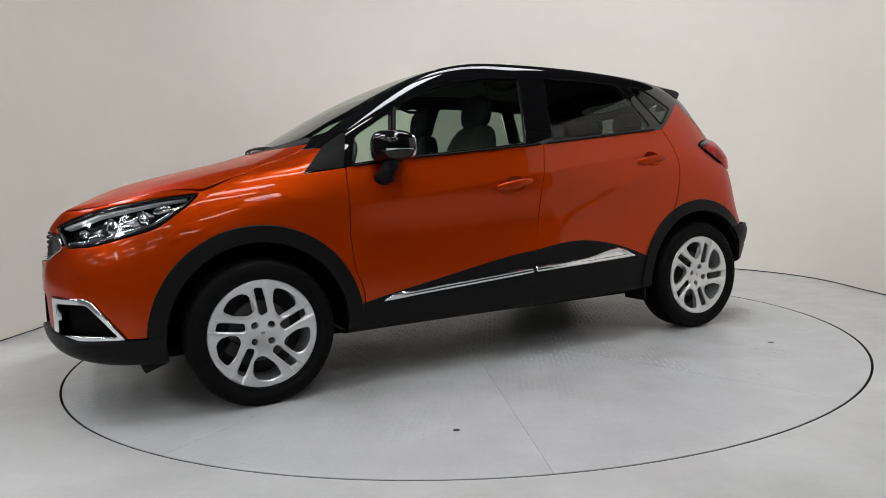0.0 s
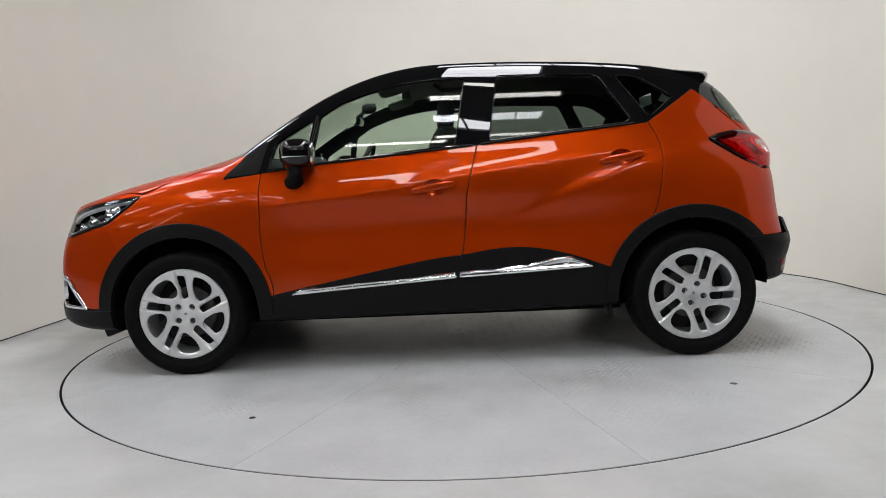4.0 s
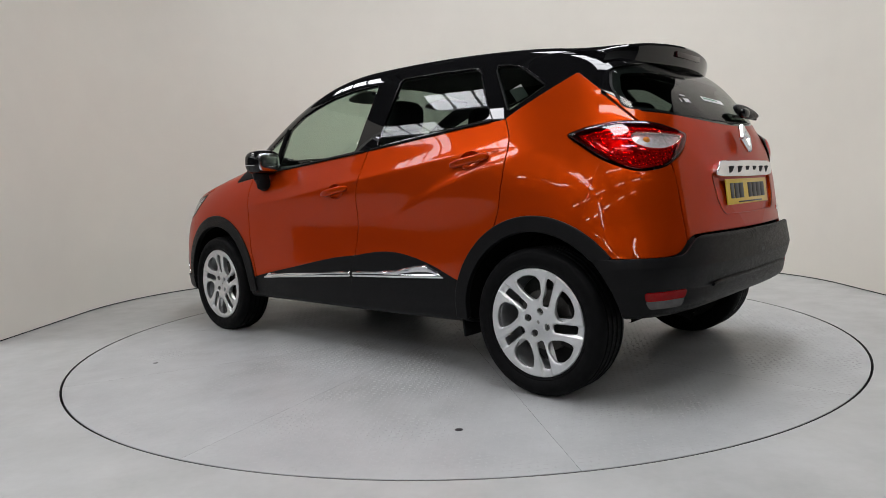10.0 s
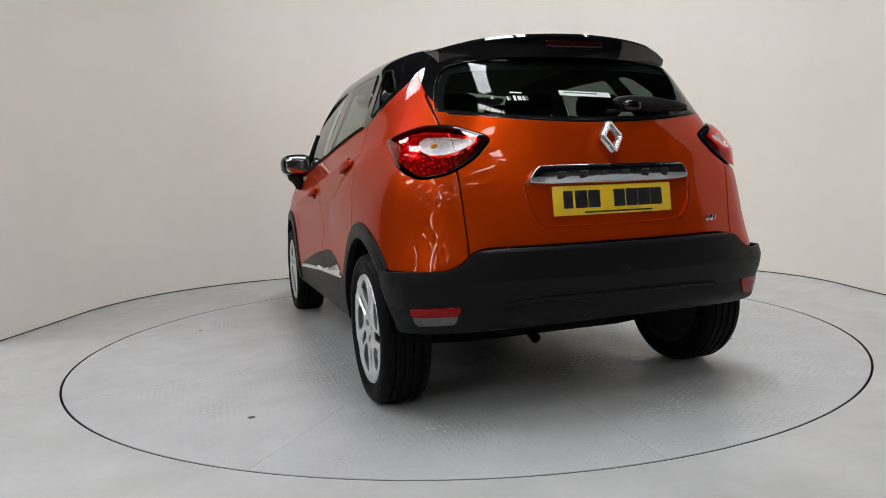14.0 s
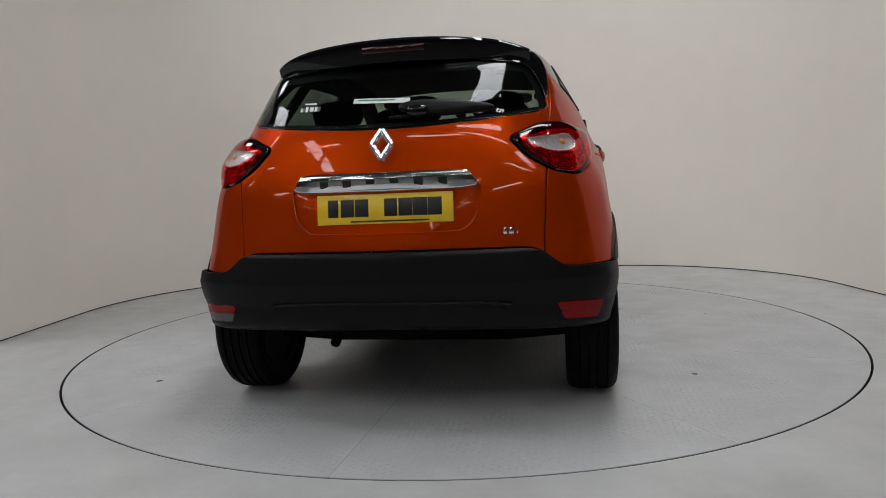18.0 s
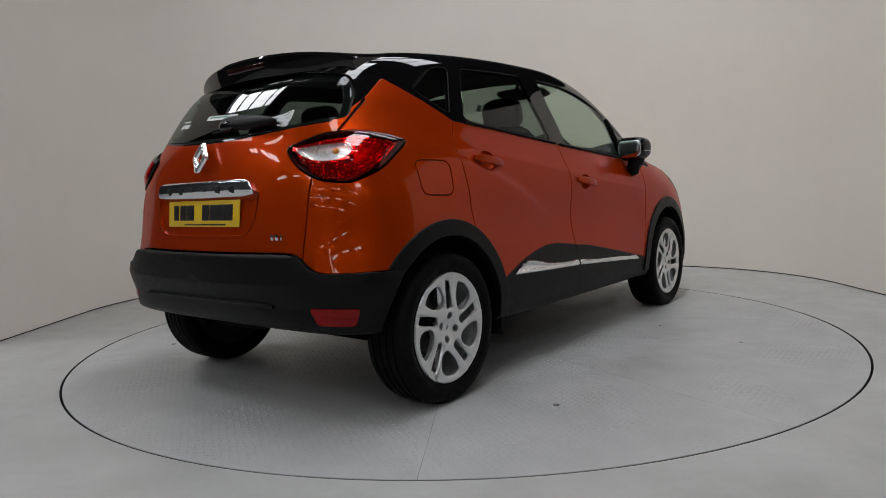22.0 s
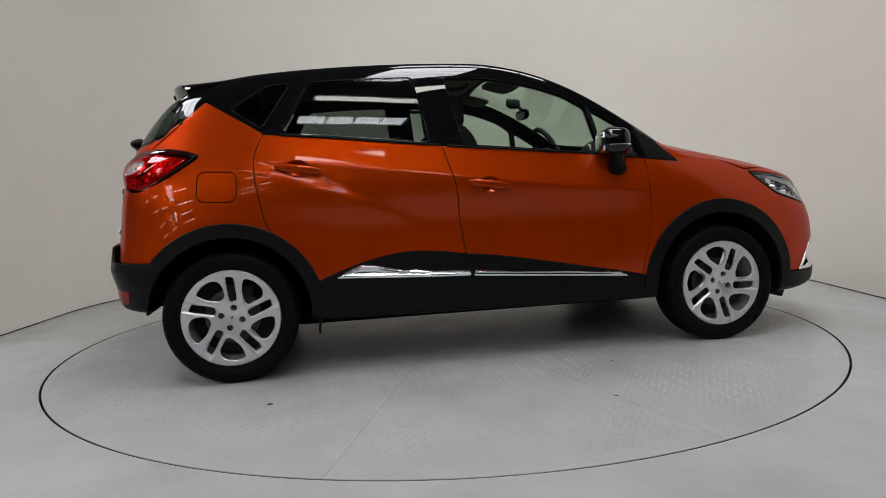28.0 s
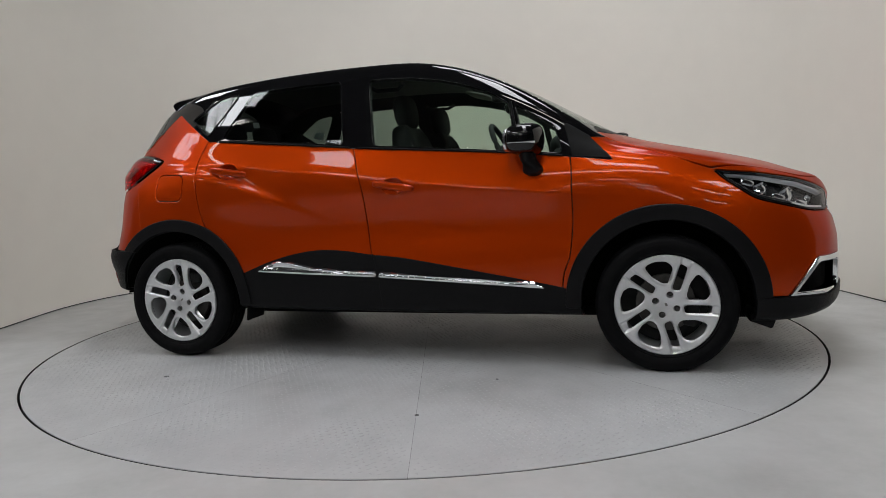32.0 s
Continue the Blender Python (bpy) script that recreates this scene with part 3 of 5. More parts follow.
    spots = [(x, y) for y in TUBE_Y for x in TUBE_X] + [(.6, -3.15), (.6, -5.6), (-5.8, -2.3), (2.5, -9.8), (2.5, -13.6)]
    first.matrix_world = pose(*spots[0], TUBE_Z)
    for x, y in spots[1:]:
        copy_thing(first, pose(x, y, TUBE_Z))


SKYLIGHT, SLANT = 57.5, -51.5
# x, y, turn, length, width, share of lamp strength tuned for each opening
SKYLIGHTS = [(-9.92, -2.78, SLANT, 2.4, 1.15, 1.35), (-8.32, .02, SLANT, 2.4, 1.15, .6), (-5.1, 2.4, SLANT, 2.4, 1.15, .8), (-5.3, -.75, SLANT, 2.4, 1.15, .9), (3.44, -8.51, SLANT, 2.4, 1.15, .9),
             (.72, -1.3, 90, 2.8, 1.2, .9), (.6, -4.95, 0, 1.8, .6, .9), (1.5, 1.6, 0, 3.2, 1.5, .42), (-5.8, -7.3, 74.5, 4.6, .85, .75), (-7.5, -15.5, 80, 5.0, .6, .9)]
TUBE_X, TUBE_Y, TUBE_Z = (-11.5, -8.0, -4.5, -1.0), (-17.4, -13.6, -9.8, -6.0), 5.3
build_booth()


# where the paint has worn off the treads: x, y, reach
BARE = ((0, 0, .95), (.2, .8, .5), (-.5, .85, .4), (.2, -.85, .5), (-.6, -.9, .45), (-1.7, -.75, .3), (.95, -1.62, .42), (1.35, -1.45, .35), (-.92, -1.41, .40), (-.5, -1.8, .30), (-1.5, -1.1, .38), (-1.82, -.25, .35), (-1.6, .65, .40), (2.0, .3, .35),
        (1.01, 1.44, .14), (-.55, 1.70, .16), (-.44, 1.37, .13), (-1.0, .0, .7), (1.0, .0, .7), (1.76, -.62, .42), (2.0, -.3, .35), (.31, -1.96, .30), (-1.0, 1.49, .15), (-2.05, -.35, .3))


def build_turntable():
    """The steel disc that turns: ten plates with fine seams and raised treads, painted grey."""
    tt = tagged(new("turntable"), "round grey painted steel turntable with worn tread plate", "turntable")
    part("under_disc", lathe([(.001, -.004), (R_TABLE - .001, -.004), (R_TABLE - .001, -.08), (.001, -.08)], 128, "z"), DARK, tt)
    first = None
    for k in range(10):
        bm = bmesh.new()
        a0, a1, n = radians(-18), radians(18), 32
        g = .0005
        rows = []
        for r in (.006, .6, 1.2, 1.8, R_TABLE - .002, R_TABLE):
            e = g / r
            rows.append([bm.verts.new((r * math.cos(a0 + e + (a1 - a0 - 2 * e) * i / n), r * math.sin(a0 + e + (a1 - a0 - 2 * e) * i / n), -.0015 if r == R_TABLE else 0)) for i in range(n + 1)])
        rows.append([bm.verts.new((v.co.x * .9998, v.co.y * .9998, -.004)) for v in rows[-1]])
        for r0, r1 in zip(rows, rows[1:]):
            for i in range(n):
                bm.faces.new((r0[i], r1[i], r1[i + 1], r0[i + 1]))
        if first is None:
            first = part("plate", bm, PLATE, tt, smooth=False, m=pose(0, 0, 0, 0, 0, 15 + 36 * k))
        else:
            bm.free()
            put("plate", first.data, None, tt, m=pose(0, 0, 0, 0, 0, 15 + 36 * k))
    # raised treads, two ways round
    verts, faces = [], []
    step = .033
    rnd = random.Random(5)
    m = int(R_TABLE / step) + 1
    for i in range(-m, m + 1):
        for j in range(int(-m / .8), int(m / .8) + 1):
            x, y = (i + .5 * (j % 2)) * step, j * step * .8
            if .04 < math.hypot(x, y) < R_TABLE - .03:
                far = abs((math.degrees(math.atan2(y, x)) + 3 + 18) % 36 - 18) * math.pi / 180 * math.hypot(x, y)
                if abs(far) < .016:
                    continue
                a = radians(45 if (i + j) % 2 else -45)
                c, s, b = math.cos(a), math.sin(a), len(verts)
                x, y = x + rnd.uniform(-.004, .004), y + rnd.uniform(-.004, .004)
                # paint fills the treads unevenly
                bare = max(math.exp(-((x - px) ** 2 + (y - py) ** 2) / pr ** 2) for px, py, pr in BARE)
                h = .0005 + .0030 * bare * (.75 + .25 * math.sin(9.1 * x + 2) * math.sin(7.7 * y))
                for u, w, z in ((-.012, 0, 0), (0, -.0044, 0), (.012, 0, 0), (0, .0044, 0), (-.006, 0, h), (.006, 0, h)):
                    verts.append((x + c * u - s * w, y + s * u + c * w, z))
                faces += [(b, b + 1, b + 4), (b + 1, b + 5, b + 4), (b + 1, b + 2, b + 5), (b + 2, b + 3, b + 5), (b + 3, b + 4, b + 5), (b + 3, b, b + 4)]
    tagged(put("tread", mesh_of("tread", verts, faces), PLATE, tt), kind="stuff")
    for r, a, big in ((1.803, 61, .85), (1.80, 131, 1), (1.60, -129.2, .9), (1.65, -74.9, .6), (1.25, -58.5, .5)):
        part("lifting_hole", lathe([(.001, .0016), (.014 * big, .0016), (.016 * big, .0005)], 20, "z"), INK, tt, m=pose(r * math.cos(radians(a)), r * math.sin(radians(a)), 0))
    return tt


turntable = build_turntable()


# ---- the car ----
car = tagged(new("car"), "orange compact crossover car with black roof parked on the turntable", "car")
HUB_X, HUB_Z, ARCH_IN, ARCH_OUT = 1.303, .325, .388, .452


def line_sdf(q, pts):
    """Signed distance to an open line that runs on straight at both ends; negative on its right-hand side."""
    p = np.array(pts, float)
    p = np.vstack([p[0] + (p[0] - p[1]) * 50, p, p[-1] + (p[-1] - p[-2]) * 50])
    best, sign = np.full(len(q), 1e9), np.ones(len(q))
    for a, b in zip(p, p[1:]):
        e, w = b - a, q - a
        h = np.clip((w @ e) / (e @ e), 0, 1)
        d = np.linalg.norm(w - h[:, None] * e, axis=1)
        c = e[0] * w[:, 1] - e[1] * w[:, 0]
        near = d < best - 1e-9
        best, sign = np.where(near, d, best), np.where(near, np.sign(c), sign)
    return best * sign


FRONT_GAP = spline([(.835, .20), (.838, .435), (.872, .55), (.888, .70), (.886, .838), (.880, 1.0), (.842, 1.19)], 8)
MID_GAP = spline([(-.088, .20), (-.103, .446), (-.14, .60), (-.158, .76), (-.172, .90), (-.224, 1.106), (-.30, 1.5)], 8)
REAR_GAP = spline([(-1.02, .55), (-1.115, .77), (-1.142, .90), (-1.155, 1.0), (-1.15, 1.10), (-1.105, 1.20), (-1.02, 1.35)], 8)
BELT = [(1.30, .955), (1.075, .992), (.646, 1.043), (-.2, 1.110), (-.6, 1.148), (-1.102, 1.196), (-1.385, 1.377)]
CLAD = spline([(.90, .375), (.80, .405), (.45, .472), (.066, .542), (-.132, .565), (-.30, .588), (-.44, .592), (-.58, .572), (-.72, .535), (-.86, .482), (-.95, .45)], 6)
D_PILLAR = [(-1.385, 1.377), (-1.50, 1.285), (-1.66, 1.185)]
WIN_FRONT = [(.622, 1.060, .015), (.576, 1.298, .02), (.469, 1.366), (.33, 1.414), (.20, 1.446), (.05, 1.468), (-.178, 1.478, .02), (-.118, 1.125, .02)]
WIN_SMALL = [(.842, 1.038, .015), (.658, 1.058, .01), (.612, 1.285, .01), (.805, 1.172, .03)]
WIN_REAR = [(-.290, 1.138, .02), (-.347, 1.482, .02), (-.60, 1.478, .05), (-.875, 1.464, .03), (-1.015, 1.222, .03), (-.985, 1.205, .02)]
WIN_QUARTER = [(-.965, 1.462, .03), (-1.10, 1.447, .06), (-1.265, 1.335, .02), (-1.115, 1.228, .02)]
HEADLAMP = [(2.06, .808, .02), (1.99, .842), (1.884, .876), (1.70, .908), (1.513, .928, .015), (1.56, .883), (1.69, .79, .04), (1.93, .728, .03), (2.03, .722, .02)]
TAIL_LAMP = [(.462, 1.102, .02), (.54, 1.128), (.66, 1.148, .05), (.80, 1.137, .05), (.947, 1.082, .03), (.90, 1.005), (.82, .952, .04), (.70, .937, .04), (.58, .985, .05)]


GRILLE = [(-.1, .80, 0), (.30, .795), (.52, .765, .02), (.56, .715, .02), (.42, .665, .04), (-.1, .635, 0)]


def build_body():
    rest = shape(relief(shell()))
    out = {}

    def take(name, f, gap=.005):
        """Take the part where f is below zero out of what is left, with a fine joint round it."""
        nonlocal rest
        got, rest = cut(rest, f(rest) + gap)
        if gap:
            strip, rest = cut(rest, f(rest) - gap)
        out[name] = got

    def poly(name, outline, view, ok, gap=.005, r=.03):
        ol = rounded(outline, r)

        def f(s):
            d = inside(s[0][:, view] if isinstance(view, list) else view(s[0]), ol)
            return np.where(ok(s[0]), d, np.maximum(d, .01))
        take(name, f, gap)

    XZ, YZ, XY = [0, 2], [1, 2], [0, 1]
    right = lambda q: q[:, 1] > .35
    corner = lambda q: np.stack([(-q[:, 0] - q[:, 1]) * .70711, q[:, 2]], -1)

    def arch(radius):
        return lambda s: np.where(s[0][:, 1] > .45, np.minimum(np.hypot(s[0][:, 0] - HUB_X, s[0][:, 2] - HUB_Z), np.hypot(s[0][:, 0] + HUB_X, s[0][:, 2] - HUB_Z)) - radius, 1)
    take("hole", arch(ARCH_IN), 0)
    take("under", lambda s: np.maximum.reduce([s[2] - 1.75, s[0][:, 2] - .5, -1.70 - s[0][:, 0]]), 0)
    poly("tail_lamp", TAIL_LAMP, corner, lambda q: (q[:, 0] < -1.3) & (q[:, 1] > .2))
    poly("headlamp", HEADLAMP, XZ, lambda q: q[:, 1] > .2)
    poly("front_window", WIN_FRONT, XZ, right, .004)
    poly("small_window", WIN_SMALL, XZ, right, .004)
    poly("rear_window", WIN_REAR, XZ, right, .004)
    poly("quarter_window", WIN_QUARTER, XZ, right, .004)
    # glass at front and rear
    take("windscreen", lambda s: np.maximum.reduce([(9.28 - s[2]) * .12, s[0][:, 0] - (1.13 - .50 * s[0][:, 1] ** 2), .20 + .10 * s[0][:, 1] ** 2 - s[0][:, 0]]), .004)
    poly("tailgate_glass", [(-.1, 1.145, 0), (.20, 1.150), (.45, 1.168), (.610, 1.200, .02), (.585, 1.30, .02), (.54, 1.385, .03), (.30, 1.42), (-.1, 1.43, 0)], YZ, lambda q: q[:, 0] < -1.45, .004)
    # cladding round the wheels and along the sill
    take("arch_front", lambda s: np.maximum.reduce([arch(ARCH_OUT)(s), -s[0][:, 0], np.where(s[0][:, 0] > HUB_X, .346, .30) - s[0][:, 2]]), .0015)
    take("arch_rear", lambda s: np.maximum.reduce([arch(ARCH_OUT - .006)(s), s[0][:, 0], np.where(s[0][:, 0] < -HUB_X, .60, .30) - s[0][:, 2]]), .0015)

    def rear_bumper(s):
        q = s[0]
        top = .602 + .078 / (1 + np.exp((q[:, 1] - .60) / .022))
        return np.maximum(q[:, 2] - top, q[:, 0] + HUB_X)
    take("rear_bumper", rear_bumper)
    take("front_lip", lambda s: np.maximum(s[0][:, 2] - .348 - .03 * np.clip((s[0][:, 0] - 2.0) / .1, 0, 1), 1.58 - s[0][:, 0]))
    # chrome strips along the doors
    poly("strip_front", [(.765, .392, .002), (-.098, .448, .002), (-.098, .468, .002), (.45, .437), (.70, .414, .003)], XZ, right, .001, .004)
    poly("strip_rear", [(-.112, .449, .002), (-.50, .465), (-.800, .480, .004), (-.668, .530, .012), (-.60, .522, .02), (-.46, .490, .08), (-.112, .469, .002)], XZ, right, .001, .01)
    side = lambda s: line_sdf(s[0][:, XZ], CLAD)
    sill = lambda s: np.maximum.reduce([-side(s), np.abs(s[0][:, 0]) - 1.3, .4 - s[0][:, 1]])
    take("sill_wing", lambda s: np.maximum(sill(s), line_sdf(s[0][:, XZ], FRONT_GAP)), .001)
    take("sill_front", lambda s: np.maximum(sill(s), line_sdf(s[0][:, XZ], MID_GAP)), .002)
    take("sill_rear", lambda s: np.maximum(sill(s), s[0][:, 0]), .001)
    # grille and lower front
    poly("grille", GRILLE, YZ, lambda q: q[:, 0] > 1.8)
    poly("air_intake", [(-.1, .52, 0), (.40, .52, .03), (.44, .37, .03), (-.1, .365, 0)], YZ, lambda q: q[:, 0] > 1.8)
    poly("fog_frame", [(2.092, .522, .012), (1.955, .520, .02), (1.822, .340, .015), (2.092, .350, .012)], XZ, lambda q: (q[:, 1] > .47))

    def upper(s):
        q = s[0][:, XZ]
        glass_foot = 1.134 + .145 * s[0][:, 1] ** 2 - q[:, 1]
        return np.maximum.reduce([np.where(q[:, 0] > -1.385, line_sdf(q, BELT), np.maximum(line_sdf(q, D_PILLAR), np.where(q[:, 0] < -1.55, glass_foot, -1))), q[:, 0] - 1.085,
                                   np.minimum(((q[:, 0] - 1.083) * .115 + (q[:, 1] - .987) * .11) / .159, 1.108 - q[:, 1])])
    cowl = lambda y: 1.20 - .50 * y * y
    take("bonnet", lambda s: np.where(s[0][:, 0] > .9, np.maximum.reduce([cowl(s[0][:, 1]) - s[0][:, 0], inside(s[0][:, XY], rounded([(.90, -.2, 0), (.90, .60, .02), (1.10, .680, .04), (1.22, .712, .05), (1.32, .755, .05),
        (1.42, .772, .05), (1.505, .775, .01), (1.70, .70, .1), (1.88, .635, .1), (2.02, .47, .1), (2.085, .25, .1), (2.10, 0, 0), (2.10, -.2, 0)], .05)), .72 - s[0][:, 2]]), 1))
    take("scuttle", lambda s: np.maximum.reduce([s[0][:, 1] - .62, .98 - s[0][:, 0], s[0][:, 0] - cowl(s[0][:, 1]), 9.0 - s[2]]), .001)
    take("upper", upper, .0015)
    poly("plate_recess", [(-.1, .925, 0), (.365, .918, .02), (.345, .80, .03), (.30, .748, .03), (-.1, .742, 0)], YZ, lambda q: q[:, 0] < -1.5, .0005)
    take("tailgate", lambda s: np.maximum.reduce([s[0][:, 0] + 1.5, s[0][:, 1] - (.585 + .03 * np.clip((s[0][:, 2] - .7) / .5, 0, 1))]))
    take("rear_corner", lambda s: -line_sdf(s[0][:, XZ], [(-1.50, .60), (-1.535, .78), (-1.57, .95), (-1.60, 1.1)]) + 10 * (s[0][:, 2] > 1.1), .0015)
    take("front_bumper", lambda s: line_sdf(s[0][:, XZ], [(1.57, .35), (1.61, .62), (1.70, .82)]) + 10 * (s[0][:, 2] > .86), .0015)
    take("front_wing", lambda s: line_sdf(s[0][:, XZ], FRONT_GAP))
    take("front_door", lambda s: line_sdf(s[0][:, XZ], MID_GAP))
    take("rear_door", lambda s: line_sdf(s[0][:, XZ], REAR_GAP))
    out["quarter"] = rest
    return out


def near(s, x, z):
    """The place on the left flank at that length and height, and its normal."""
    p = s[0]
    ok = np.where(p[:, 1] > .4, 0, 9)
    k = int(np.argmin((p[:, 0] - x) ** 2 + (p[:, 2] - z) ** 2 + ok))
    return Vector(p[k]), Vector(s[1][k]).normalized()


def blob(sx, sy, sz, power=3.0, n=20, taper=None):
    """A rounded box (superellipsoid) of that size."""
    bm = bmesh.new()
    bmesh.ops.create_uvsphere(bm, u_segments=2 * n, v_segments=n, radius=1.0)
    for v in bm.verts:
        c = v.co
        k = (abs(c.x) ** power + abs(c.y) ** power + abs(c.z) ** power) ** (-1 / power)
        v.co = Vector((c.x * k * sx / 2, c.y * k * sy / 2, c.z * k * sz / 2))
        if taper:
            v.co = Vector(taper(v.co))
    return bm


def refined(s):
    """The surface with each triangle split in four."""
    p, n, v, t = s
    e = np.sort(np.concatenate([t[:, [0, 1]], t[:, [1, 2]], t[:, [2, 0]]]), axis=1)
    uq, back = np.unique(e, axis=0, return_inverse=True)
    a, b, c = back.ravel().reshape(3, -1) + len(p)
    half = lambda q: np.concatenate([q, q[uq].mean(1)])
    n = half(n)
    f = np.concatenate([np.stack(q, -1) for q in ((t[:, 0], a, c), (a, t[:, 1], b), (c, b, t[:, 2]), (a, b, c))])
    return half(p), n / np.linalg.norm(n, axis=1, keepdims=True), half(v), f


def pressed(s, form):
    """The surface pushed out by a smooth form(places), with the normals of that form."""
    p, n, v, t = refined(refined(s))
    e = .0015
    g = np.stack([(form(p + e * q) - form(p - e * q)) / (2 * e) for q in np.eye(3)], -1)
    m = n - (g - n * (n * g).sum(1, keepdims=True))
    return p + n * form(p)[:, None], m / np.linalg.norm(m, axis=1, keepdims=True), v, t


def strip_form(p):
    """A rounded bar that opens into a dish under its peak."""
    up = p[:, 2] - np.interp(-p[:, 0], [-.765, .098, .112, .50, .80], [.392, .448, .449, .465, .480])
    high = np.interp(-p[:, 0], [-.765, -.70, .098, .30, .46, .60, .668, .80], [.004, .018, .020, .022, .028, .052, .056, .004])
    bar, dish = np.clip(up / .018, 0, 1), np.clip((up - .014) / np.maximum(high - .014, .004), 0, 1)
    return .003 * (1 - (2 * bar - 1) ** 2) * np.clip((.68 - p[:, 0]) / .1, 0, 1) - .007 * np.sin(math.pi * dish) * np.clip((high - .022) / .02, 0, 1) + .004 * dish ** 3


def upright(s, d):
    """A strip that faces straight out from the flank."""
    n = s[1] * np.array([1, 1, 0.0])
    return s[0] + s[1] * d, n / np.linalg.norm(n, axis=1, keepdims=True), s[2], s[3]


FLIP = Matrix.Diagonal((1, -1, 1, 1))


def sided(name, bm, material, parent, side, label=""):
    """A part built for the left side, mirrored for the right."""
    if side < 0:
        bm.transform(FLIP)
    return part(name, bm, material, parent, label)


def cut_outline(s, outline, view, r=.02):
    ol = rounded(outline, r)
    return cut(s, inside(s[0][:, view] if isinstance(view, list) else view(s[0]), ol))


HANDLES = ((-.002, .910), (-.952, 1.024))


def place_body():
    b = build_body()
    side_glass = np.vstack([b["front_window"][0], b["rear_window"][0]])
    full = shape(relief(shell()))
    corner = lambda q: np.stack([(-q[:, 0] - q[:, 1]) * .70711, q[:, 2]], -1)
    XZ, YZ = [0, 2], [1, 2]
    # dark inner shell: it closes the joints and lines the cabin; it is open at the windows, wheels and lamps
    inner = full
    _, inner = cut(inner, np.where(inner[0][:, 1] > .45, np.minimum(np.hypot(inner[0][:, 0] - HUB_X, inner[0][:, 2] - HUB_Z), np.hypot(inner[0][:, 0] + HUB_X, inner[0][:, 2] - HUB_Z)) - ARCH_IN, 1))
    for ol in (WIN_FRONT, WIN_SMALL, WIN_REAR, WIN_QUARTER):
        d = inside(inner[0][:, XZ], rounded(ol, .03))
        _, inner = cut(inner, np.where(inner[0][:, 1] > .35, d, np.maximum(d, .01)) + .004)
    for x, z in HANDLES:
        d = np.hypot((inner[0][:, 0] - x) / .066, (inner[0][:, 2] - z) / .048) - 1
        _, inner = cut(inner, np.where(inner[0][:, 1] > .35, d, 1))
    p, v = inner[0], inner[2]
    _, inner = cut(inner, np.maximum.reduce([(9.28 - v) * .12, p[:, 0] - (1.13 - .50 * p[:, 1] ** 2), .20 + .10 * p[:, 1] ** 2 - p[:, 0]]) + .004)
    d = inside(inner[0][:, YZ], rounded([(-.1, 1.145, 0), (.20, 1.150), (.45, 1.168), (.610, 1.200, .02), (.585, 1.30, .02), (.54, 1.385, .03), (.30, 1.40), (-.1, 1.40, 0)]))
    _, inner = cut(inner, np.where(inner[0][:, 0] < -1.4, d + .02, 1))
    d = inside(corner(inner[0]), rounded(TAIL_LAMP))
    _, inner = cut(inner, np.where((inner[0][:, 0] < -1.3) & (inner[0][:, 1] > .2), d - .004, 1))
    d = inside(inner[0][:, XZ], rounded(HEADLAMP))
    _, inner = cut(inner, np.where((inner[0][:, 0] > 1.3) & (inner[0][:, 1] > .2), d - .004, 1))
    q = inner[0]
    _, inner = cut(inner, np.where(q[:, 0] < -1.6, np.maximum.reduce([q[:, 1] - .52, q[:, 2] - 1.10, .50 - q[:, 2]]), 1))
    _, inner = cut(inner, inner[0][:, 0] + 1.90)
    q = inner[0]
    _, inner = cut(inner, np.where((q[:, 0] > 1.7) & (q[:, 1] > .45), inside(q[:, XZ], rounded([(2.085, .506, .01), (1.966, .506, .02), (1.848, .355, .015), (2.085, .362, .01)])), 1))
    inner, _ = cut(inner, inner[0][:, 0] - 2.10)
    sheet("inner_shell", both(moved(inner, -.016)), TRIM, car, 0, "dark lining behind the body panels")
    roof_in, _ = cut(full, np.maximum.reduce([9.6 - full[2], full[0][:, 0] - .16, -1.45 - full[0][:, 0]]))
    sheet("headliner", both(moved(roof_in, -.035)), HEADLINER, car, 0, "grey cloth headliner")
    sheet("underbody", both(b["under"]), UNDER, car, 0)
    sheet("windscreen", both(b["windscreen"]), GLASS, car, .004)
    sheet("scuttle_panel", both(b["scuttle"]), PLASTIC, car, label="black plastic panel under the windscreen")
    sheet("bonnet", both(b["bonnet"]), PAINT, car)
    sheet("roof", both(b["upper"]), GLOSS, car, label="black gloss roof and pillars")
    # tailgate with its glass, plate recess, chrome bar, badge
    gate = sheet("tailgate", both(b["tailgate"]), PAINT, car)
    sheet("rear_window", both(b["tailgate_glass"]), TINTED, gate, .004)
    sheet("plate_recess", both(moved(b["plate_recess"], -.012)), PAINT, gate, -.014)
    src = join(b["tailgate"], b["plate_recess"])
    bar, _ = cut_outline(src, [(-.1, .970, 0), (.275, .970, .02), (.314, .960, .02), (.346, .912, .008), (.29, .906), (-.1, .904, 0)], YZ)
    bar = pressed(bar, lambda p: .008 + np.interp(p[:, 2], (.904, .925, .945, .958, .966, .972), (.006, .014, .0195, .020, .016, .008)))
    bar = sheet("chrome_bar", both(bar), CHROME, gate, .035, "chrome bar over the number plate", .006)
    gate_p = b["tailgate"][0]

    def on_gate(y, z):
        return float(gate_p[np.argmin((gate_p[:, 1] - y) ** 2 + (gate_p[:, 2] - z) ** 2), 0])
    for k in range(6):
        part("badge_letter", block(.007, .034, .030, .002), DARK, bar, m=pose(on_gate(abs(.225 - .09 * k), .938) - .0225, .225 - .09 * k, .934, 0, -17, 0))
